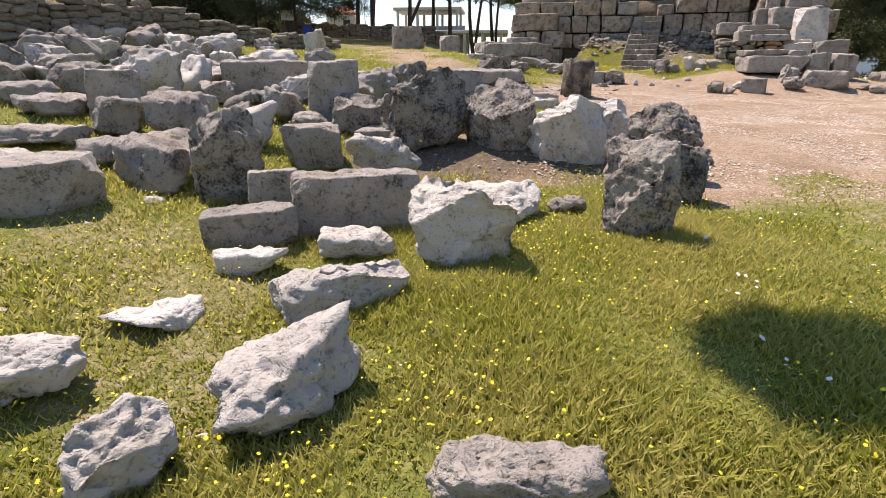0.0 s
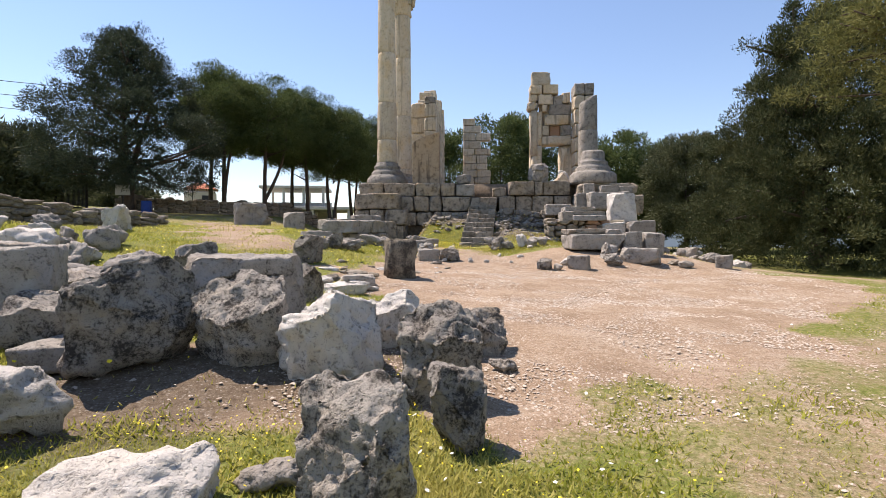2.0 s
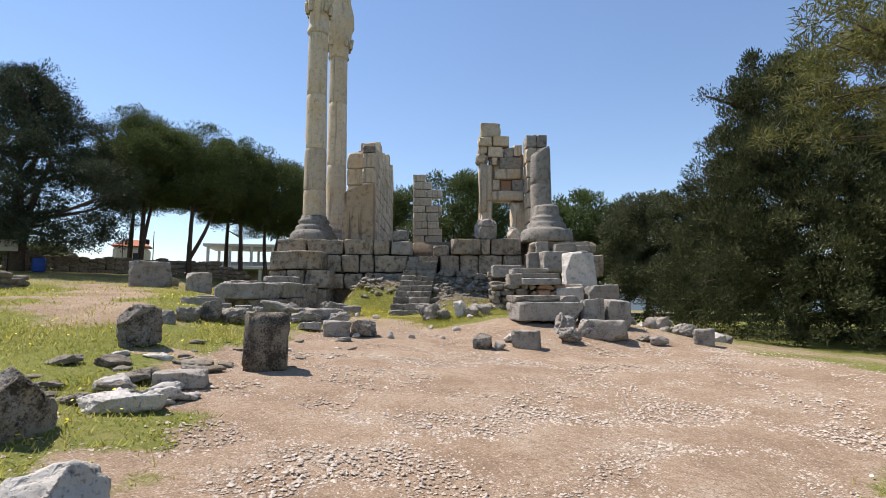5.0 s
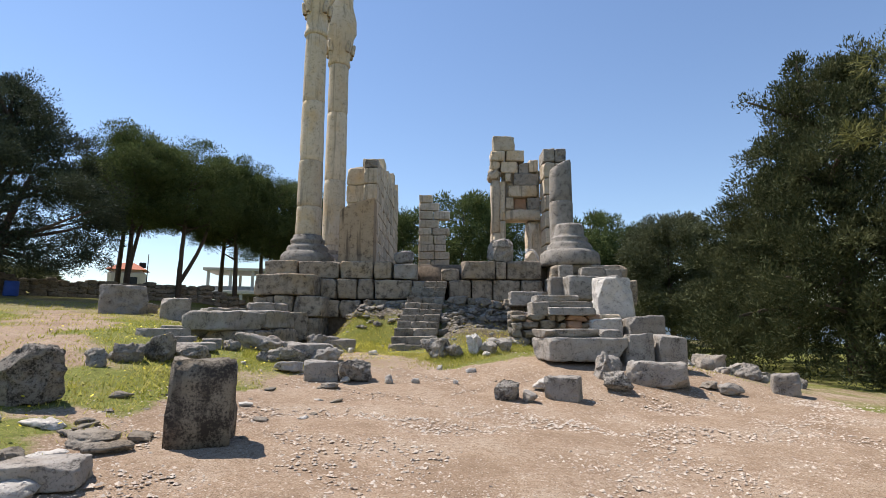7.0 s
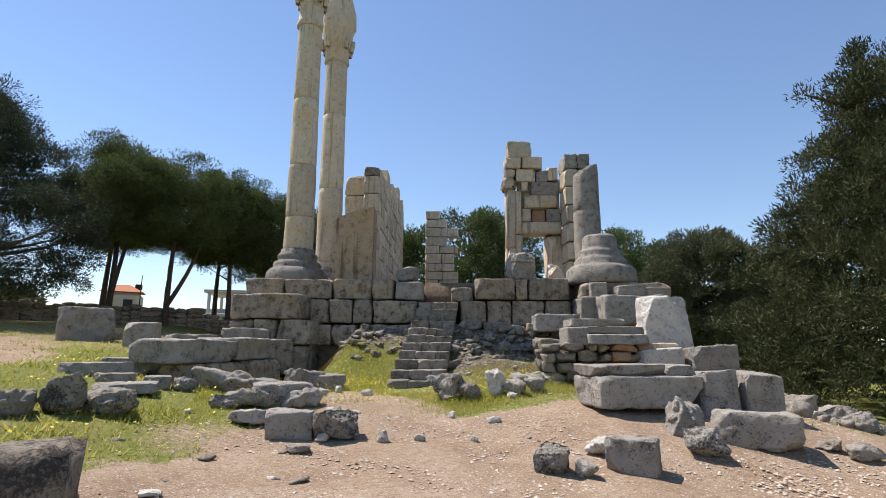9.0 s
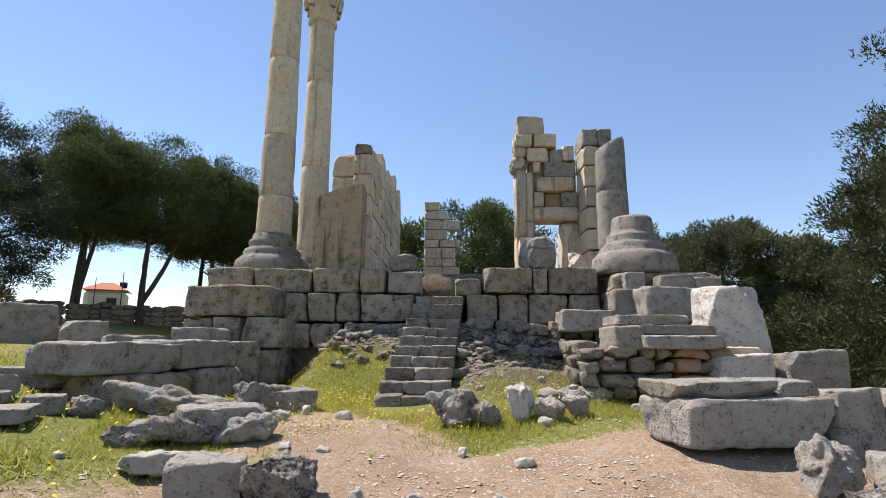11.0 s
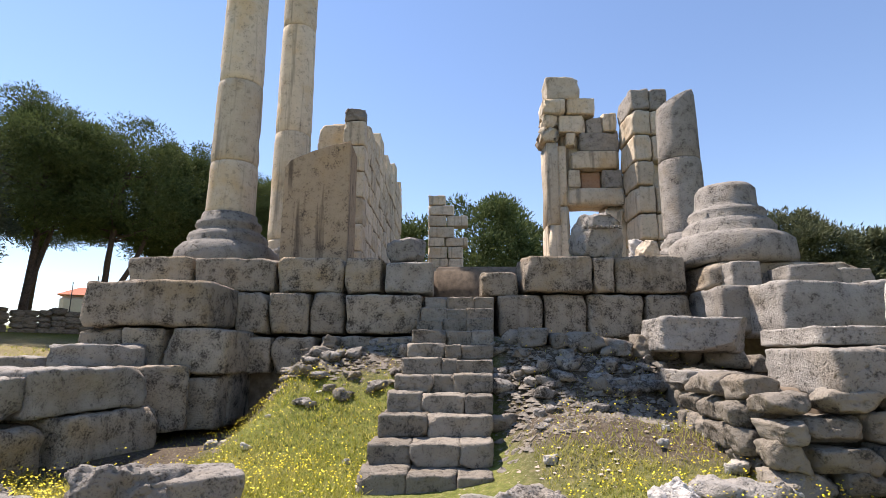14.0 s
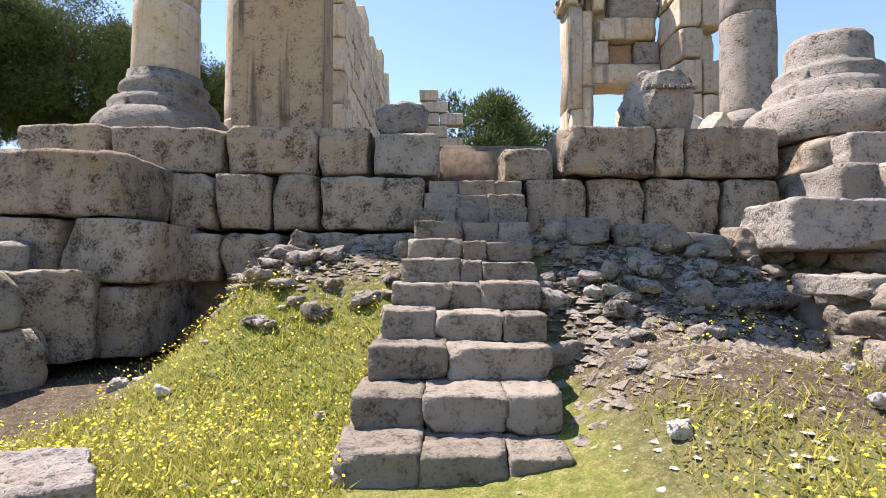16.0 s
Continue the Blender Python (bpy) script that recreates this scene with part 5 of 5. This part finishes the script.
tree("cedar_tree", -9.6, 37.0, 3.2, 4.6, 13.8, 6.3, broad, CEDAR, 1, 1000, 170, 0.046, 0.55, "big dark evergreen conifer with a broad dense crown", 0.38, limbs=40, fork=True, lobes=110, lobe=0.17, tall=0.7)
tree("cypress_tree", 21.6, 19.6, 0.4, 0.6, 11.1, 6.7, cone, CYPRESS, 2, 2100, 150, 0.042, 0.42, "huge dark green conifer with foliage down to the ground", 0.4, limbs=30, lobes=300, lobe=0.085, tall=2.3, lift=0.9)
tree("cypress_tree", 25.5, 17.0, 0.4, 0.8, 10.6, 4.8, cone, CYPRESS, 12, 700, 120, 0.055, 0.55, "huge dark green conifer with foliage down to the ground", 0.35, limbs=16, lobes=120, lobe=0.13, tall=2.3, lift=0.9)
pines = [(-5.0, 41.5, 13.3, 3.4, True), (-2.4, 42.6, 13.4, 3.6, True), (0.6, 45.5, 13.0, 3.4, False), (2.6, 46.0, 12.3, 3.2, True), (-6.8, 46.5, 13.6, 3.2, False), (4.6, 50.0, 12.6, 3.2, True), (7.5, 54.0, 12.4, 3.4, False), (-0.8, 50.0, 13.6, 3.2, False)]
for i, (px, py, zt, rr, fk) in enumerate(pines):
    tree("umbrella_pine", px, py, zg(px, py), zt - 5.6, zt, rr, dome, PINE, 40 + i, 480, 170, 0.045, 0.60, "stone pine with bare trunk and dark umbrella crown", 0.19, (0.5 * math.sin(i * 2.1), 0.3), 22, 0.7, fk, "tree", "umbrella pines", lobes=46, lobe=0.27, tall=0.8)
far = [(17.5, 47, 12.2, 4.2, "evergreen_oak"), (21.5, 51, 12.5, 4.4, "evergreen_oak"), (13, 50, 11.0, 4, "evergreen_oak"), (26.5, 43, 10.2, 4.2, "evergreen_oak"), (30.5, 43.5, 9.6, 4, "evergreen_oak")]
for i, (px, py, zt, rr, nm) in enumerate(far):
    tree(nm, px, py, 2.0, 3.0, zt, rr, dome, PINE, 60 + i, 330, 80, 0.10, 0.75, "dark green tree rising behind the ruined walls", 0.2, limbs=8, group="trees behind the temple")
tree("oak_bush", 26.2, 33.7, 1.5, 1.8, 8.7, 3.3, dome, OLIVE, 71, 700, 90, 0.065, 0.5, "rounded olive-green evergreen bush beside the temple", 0.2, limbs=10, category="bush")
tree("oak_bush", 31.0, 33.0, 1.0, 1.2, 7.8, 3.6, dome, OLIVE, 72, 500, 55, 0.11, 0.5, "tall olive-green evergreen bush beside the cypress", 0.2, limbs=10, category="bush")
tree("oak_bush", 34.0, 37.0, 1.0, 1.2, 7.2, 4.4, dome, CYPRESS, 73, 500, 50, 0.12, 0.55, "dark evergreen bush behind the temple", 0.2, limbs=8, category="bush")
tree("oak_bush", -18.0, 40.0, 3.8, 4.2, 8.6, 4.2, dome, OLIVE, 74, 450, 50, 0.13, 0.6, "grey-green bush behind the iron gate", 0.2, limbs=10, category="bush")
for i, (px, py, zt, rr) in enumerate(((-26, 46, 8, 3.5), (-14, 50, 5.9, 2.2), (-17, 52, 6.3, 2.6), (-20, 55, 7, 3), (-33, 44, 8.5, 4))):
    tree("olive_tree", px, py, 3.6, 4.0, zt, rr, dome, OLIVE, 80 + i, 160, 45, 0.13, 0.5, "grey-green olive tree beyond the boundary wall", 0.15, limbs=10, group="olive trees")

# near pine whose boughs hang into view from outside
near_pine = empty("aleppo_pine", pose(16.0, 9.7, 0.45), "light green pine with boughs hanging over the clearing", "tree")
r5, rs5 = random.Random(91), np.random.RandomState(91)
V, Fc = join([limb((0, 0, -0.2), (-0.6, 0.4, 11.5), 0.28, 0.06, r5, 0.05, 9)])
build("trunk", V, Fc, BARK, near_pine, smooth=True)
pieces, cen, rad = [], [], []
for k in range(64):
    h = r5.uniform(4.3, 11.0)
    a = r5.uniform(-math.pi, math.pi)
    L = r5.uniform(1.4, 4.3) * (1.0 - 0.05 * (h - 3.6))
    p0 = Vector((-0.05 * h, 0.03 * h, h))
    p1 = p0 + Vector((math.cos(a) * L, math.sin(a) * L, r5.uniform(-0.9, 0.9)))
    pieces.append(limb(p0, p1, 0.06, 0.015, r5, 0.1, 6))
    for q in range(10):
        f = r5.uniform(0.35, 1.05)
        cen.append(p0.lerp(p1, f) + Vector((r5.gauss(0, 0.32), r5.gauss(0, 0.32), r5.gauss(0.0, 0.25))))
        rad.append(r5.uniform(0.35, 0.6))
V, Fc = join(pieces)
build("branchwork", V, Fc, BARK, near_pine, smooth=True)
soup("crown", sprays(np.array(cen), np.array(rad) * 0.85, 190, 0.026, rs5, 0.8, 5.5), LIGHTPINE, near_pine)

# unseen pine added behind the start; its one long bough throws shade on the grass
shade_pine = empty("aleppo_pine", pose(4.2, -4.5, zg(4.2, -4.5)), "unseen pine added so that its long bough shades the grass", "tree")
r6, rs6 = random.Random(92), np.random.RandomState(92)
V, Fc = join([limb((0, 0, -0.2), (0.3, -0.3, 9.5), 0.26, 0.06, r6, 0.04, 9)])
build("trunk", V, Fc, BARK, shade_pine, smooth=True)
pieces, cen, rad = [limb((0, 0, 3.4), (-4.03, 8.1, 4.0), 0.09, 0.02, r6, 0.02, 8)], [], []
for q in range(110):
    cen.append(Vector((-3.86 + r6.gauss(0, 0.17), 8.2 + r6.gauss(0, 0.15), 4.05 + r6.gauss(0, 0.1))))
    rad.append(r6.uniform(0.14, 0.24))
for k in range(16):
    a, h = r6.uniform(0, 6.28), r6.uniform(5, 9)
    p1 = Vector((math.cos(a) * 2.2, math.sin(a) * 2.2 - 0.6, h + 0.4))
    pieces.append(limb((0, 0, h - 0.5), p1, 0.05, 0.015, r6, 0.1, 5))
    for q in range(6):
        cen.append(p1 + Vector((r6.gauss(0, 0.5), r6.gauss(0, 0.5), r6.gauss(0, 0.3))))
        rad.append(r6.uniform(0.3, 0.55))
V, Fc = join(pieces)
build("branchwork", V, Fc, BARK, shade_pine, smooth=True)
soup("crown", sprays(np.array(cen), np.array(rad), 240, 0.02, rs6, 0.8, 6.5), LIGHTPINE, shade_pine)


# ---- iron gate, sign, poles and cables
def box(w, d, h, z0=0.0):
    return [(sx * w / 2, sy * d / 2, z0 + sz * h) for sz in (0, 1) for sx, sy in ((-1, -1), (1, -1), (1, 1), (-1, 1))], [(3, 2, 1, 0), (4, 5, 6, 7), (0, 1, 5, 4), (1, 2, 6, 5), (2, 3, 7, 6), (3, 0, 4, 7)]


def bar(parent, name, u, v, z, w, d, h, mat, label=""):
    bm = bmesh.new()
    vs, fs = box(w, d, h)
    bv = [bm.verts.new(p) for p in vs]
    for f in fs:
        bm.faces.new([bv[i] for i in f])
    bmesh.ops.bevel(bm, geom=list(bm.edges), offset=min(w, d, h) * 0.12, segments=1, affect="EDGES")
    ob = part(name, bm, mat, parent, label)
    ob.matrix_basis = pose(u, v, z)
    return ob


gate = empty("iron_gate", pose(-12.0, 37.4, zg(-12.0, 37.4), 0, 0, 133), "black iron bar gate standing at the field's edge", "gate")
for k in range(2):
    bar(gate, "post", k * 4.3, 0, -0.2, 0.12, 0.12, 2.0, IRON)
for z in (0.15, 1.6):
    bar(gate, "rail", 2.15, 0, z, 4.2, 0.05, 0.06, IRON)
for k in range(24):
    bar(gate, "bar", 0.2 + k * 0.17, 0, 0.15, 0.03, 0.03, 1.5, IRON)
sign = empty("sign_board", pose(-9.55, 35.8, zg(-9.55, 35.8), 0, 0, 10), "small weathered white sign board on a post", "sign")
bar(sign, "post", 0, 0.04, -0.2, 0.06, 0.06, 1.5, IRON)
bar(sign, "board", 0, 0, 1.0, 0.75, 0.03, 0.6, SIGNWHITE)
bin_ = empty("plastic_barrel", pose(-8.6, 36.8, zg(-8.6, 36.8)), "blue plastic barrel beside the trees", "barrel")
vs, fs = lathe([(0.26, 0), (0.3, 0.05), (0.3, 0.3), (0.31, 0.33), (0.3, 0.36), (0.29, 0.68), (0.26, 0.72)], 20, 3, 0.0)
build("body", vs, fs, BLUE, bin_, smooth=True)


def pole(x, y, z, h, r=0.05, label="thin dark utility pole beyond the trees"):
    ob = empty("utility_pole", pose(x, y, z), label, "pole", "utility poles")
    vs, fs = tube([(0, 0, -0.3), (0, 0, h)], [r, r * 0.7], 8)
    build("shaft", vs, fs, IRON, ob, smooth=True)


for px, py, hz in ((-16.5, 62, 4.5), (-13, 70, 4.2), (-8, 60, 4), (-21, 52, 5), (-34, 38, 9.5), (-30, 60, 7)):
    pole(px, py, zg(px, py), hz)
for k in range(3):
    ob = empty("power_cable", pose(0, 0, 0), "thin dark power cable sagging to the trees", "cable", "power cables")
    a, c = Vector((-34, 38, 13.2 - 0.9 * k)), Vector((-12.5, 40.0, 11.2 - 0.8 * k))
    pts = [a.lerp(c, i / 10) - Vector((0, 0, 0.5 * math.sin(math.pi * i / 10))) for i in range(11)]
    vs, fs = tube(pts, [0.02] * 11, 5)
    build("wire", vs, fs, IRON, ob)

# ---- unfinished concrete building and small house far off
site = empty("unfinished_building", pose(-6.0, 98.0, 3.0, 0, 0, -6), "unfinished concrete frame building of slabs and columns", "building")
bar(site, "slab", 0, 0, 3.4, 34, 12, 0.5, CONCRETE)
bar(site, "slab", 4, 0, 7.0, 11, 9, 0.45, CONCRETE)
bar(site, "parapet", 4, -2, 3.9, 12, 0.3, 0.9, CONCRETE)
for k in range(12):
    for dv in (-5.5, 0.0, 5.5):
        bar(site, "column", -16 + k * 2.9, dv, -2.0, 0.45, 0.45, 5.4, CONCRETE)
for k in range(4):
    for dv in (-4, 4):
        bar(site, "column", -0.8 + k * 3.2, dv, 3.9, 0.4, 0.4, 3.1, CONCRETE)
bar(site, "wall", 5, 5, -2, 10, 0.3, 5.4, CONCRETE)
house = empty("house", pose(-12.5, 72.0, 5.25, 0, 0, 8) @ Matrix.Scale(0.65, 4), "small cream house with a red tiled hip roof", "house")
bar(house, "wall", 0, 0, -4.0, 5.4, 5.0, 7.7, PLASTER)
bm = bmesh.new()
ring = [bm.verts.new(p) for p in ((-3.0, -2.8, 3.7), (3.0, -2.8, 3.7), (3.0, 2.8, 3.7), (-3.0, 2.8, 3.7))]
tops = [bm.verts.new((-0.8, 0, 5.0)), bm.verts.new((0.8, 0, 5.0))]
for f in ((ring[0], ring[1], tops[1], tops[0]), (ring[1], ring[2], tops[1]), (ring[2], ring[3], tops[0], tops[1]), (ring[3], ring[0], tops[0]), (ring[3], ring[2], ring[1], ring[0])):
    bm.faces.new(f)
part("roof", bm, ROOFTILE, house, "red tiled roof")
bar(house, "window", 1.0, -2.52, 1.2, 1.3, 0.1, 1.3, DARKGLASS)
bar(house, "water_tank", 2.0, 0.5, 4.3, 1.0, 0.8, 0.9, IRON)

# far ridge, its haze painted into the pale blue colour
ridge_v, ridge_f = [], []
for i in range(81):
    a = radians(-110 + i * 2.75)
    R = 1500
    h = 20 + 22 * noise.noise((i * 0.12, 3.0, 0)) + 8 * noise.noise((i * 0.5, 1.0, 0))
    ridge_v += [(math.sin(a) * R, math.cos(a) * R, -80), (math.sin(a) * R, math.cos(a) * R, h)]
    if i:
        ridge_f.append((2 * i - 2, 2 * i, 2 * i + 1, 2 * i - 1))
HAZE_TINT = plain("haze_tinted_hills", (0.42, 0.50, 0.60), 1.0, 0.06, 0.004)
tagged(build("backdrop", ridge_v, ridge_f, HAZE_TINT), "distant hills with haze painted in as pale blue", "hills", kind="structure")


# ---- turf, flowers and gravel: too many to count
def on_stair(x, y):
    u, v = to_uv(x, y)
    return -0.85 < u < 0.62 and v > -0.4


def blades(n, x0, y0, x1, y1, lo, hi, width, keep, seed):
    rs = np.random.RandomState(seed)
    out = []
    tries = 0
    while len(out) < n and tries < n * 6:
        tries += 1
        x, y = rs.uniform(x0, x1), rs.uniform(y0, y1)
        k = keep(x, y)
        if rs.uniform() > k:
            continue
        z = zg(x, y) - 0.01
        a = rs.uniform(0, 6.283)
        h = rs.uniform(lo, hi) * (0.6 + 0.5 * k) * max(0.7, 0.9 + 0.6 * noise.noise((x * 1.3, y * 1.3, 5)))
        lx, ly = rs.normal(0, 0.6 * h, 2)
        w = width * rs.uniform(0.6, 1.4)
        out.append(((x - math.cos(a) * w, y - math.sin(a) * w, z), (x + math.cos(a) * w, y + math.sin(a) * w, z), (x + lx, y + ly, z + h)))
    return np.array(out)


def turf_keep(x, y):
    return (1 - 0.62 * sm(1.4, 3.0, x) * sm(9, 7, y)) * max(0.0, 1 - 1.15 * gravel(x, y)) * (0.75 + 0.6 * max(0, noise.noise((x * 0.9, y * 0.9, 1.0)) + 0.25))


tagged(soup("grass", np.concatenate([
    blades(120000, -4.5, 0.6, 5.5, 7.0, 0.02, 0.085, 0.0095, turf_keep, 1),
    blades(75000, -1.5, 0.7, 3.0, 4.4, 0.02, 0.075, 0.0085, turf_keep, 5),
    blades(48000, 3.0, 17.5, 11.0, 24.0, 0.03, 0.11, 0.006, lambda x, y: 0.0 if on_stair(x, y) else (0.08 + 0.62 * turf_keep(x, y)) * (1 - 0.8 * shaded_soil(x, y)), 2),
    blades(42000, -6.0, 6.0, 12.5, 18.0, 0.03, 0.09, 0.009, turf_keep, 3),
    blades(25000, -12.0, 14.0, 3.0, 34.0, 0.04, 0.12, 0.016, turf_keep, 4)]), GRASS), "short green and yellowing spring grass", "grass", kind="stuff")


def petals(n, x0, y0, x1, y1, lo, hi, size, seed, keep=turf_keep):
    rs = np.random.RandomState(seed)
    out = []
    tries = 0
    while len(out) < n * 2 and tries < n * 8:
        tries += 1
        x, y = rs.uniform(x0, x1), rs.uniform(y0, y1)
        patch = 0.25 + 1.6 * max(0, noise.noise((x * 0.8, y * 0.8, 9.0)))
        if rs.uniform() > keep(x, y) * patch:
            continue
        z = zg(x, y) + rs.uniform(lo, hi)
        s = size * rs.uniform(0.6, 1.3)
        a = rs.uniform(0, 6.283)
        t = rs.normal(0, 0.35, 2)
        for k in (0, 1):
            q = a + k * 0.785
            out.append([(x + math.cos(q + j * 1.571) * s, y + math.sin(q + j * 1.571) * s, z + k * 0.002 + s * (math.cos(q + j * 1.571) * t[0] + math.sin(q + j * 1.571) * t[1])) for j in range(4)])
    return np.array(out)


tagged(soup("yellow_flowers", np.concatenate([
    petals(2600, -4.0, 0.8, 5.5, 6.5, 0.04, 0.11, 0.0075, 11),
    petals(6500, 3.5, 18.0, 11.0, 23.5, 0.05, 0.18, 0.0085, 12, lambda x, y: (0.4 + turf_keep(x, y)) * (1 - 0.85 * shaded_soil(x, y)) * (0.0 if on_stair(x, y) else 1.0)),
    petals(900, -4.0, 6.0, 4.0, 22.0, 0.06, 0.16, 0.016, 13)]), FLOWER), "small bright yellow wild flowers", "flowers", kind="stuff")
tagged(soup("white_flowers", petals(260, 1.5, 1.0, 8.5, 7.5, 0.03, 0.06, 0.014, 14), WHITEFLOWER), "small white daisies in the turf", "flowers", kind="stuff")


CHIPS = leafy("limestone_chips", (0.30, 0.215, 0.15), (0.47, 0.385, 0.30), (0.54, 0.48, 0.40), 0.0)


def pebbles(n, x0, y0, x1, y1, lo, hi, keep, seed):
    """Broken chips: squat five-sided pyramids on the ground."""
    rs = np.random.RandomState(seed)
    out = []
    tries = 0
    while len(out) < n * 5 and tries < n * 8:
        tries += 1
        x, y = rs.uniform(x0, x1), rs.uniform(y0, y1)
        if rs.uniform() > keep(x, y):
            continue
        s = lo + (hi - lo) * rs.uniform() ** 3
        z = zg(x, y) - s * 0.1
        a0 = rs.uniform(0, 6.283)
        ring_ = [(x + math.cos(a0 + k * 1.2566) * s * rs.uniform(0.6, 1.2), y + math.sin(a0 + k * 1.2566) * s * rs.uniform(0.6, 1.2), z) for k in range(5)]
        tip = (x + rs.normal(0, 0.3) * s, y + rs.normal(0, 0.3) * s, z + s * rs.uniform(0.3, 0.65))
        for k in range(5):
            out.append((ring_[k], ring_[(k + 1) % 5], tip))
    return np.array(out)


tagged(soup("bank_rubble", pebbles(9000, 5.0, 20.0, 11.0, 23.6, 0.015, 0.09, lambda x, y: shaded_soil(x, y), 26), RUBBLE), "broken grey-brown stones in the bank", "rubble", kind="stuff")
tagged(soup("gravel_chips", np.concatenate([
    pebbles(26000, 1.0, 4.8, 9.0, 10.0, 0.004, 0.024, lambda x, y: 0.1 + 0.9 * gravel(x, y), 21),
    pebbles(22000, 1.0, 8.0, 13.5, 14.0, 0.006, 0.034, lambda x, y: 0.15 + 0.85 * gravel(x, y), 25),
    pebbles(13000, 2.0, 12.5, 12.5, 20.5, 0.006, 0.035, lambda x, y: 0.25 + 0.75 * gravel(x, y), 22),
    pebbles(500, 5.0, 18.5, 11.0, 21.2, 0.008, 0.03, lambda x, y: gravel(x, y), 23),
    pebbles(1200, -4.0, 1.0, 4.5, 7.5, 0.006, 0.03, lambda x, y: 0.15 + 0.85 * gravel(x, y), 24)]), CHIPS), "pale limestone chips strewn over the path", "gravel", kind="stuff")
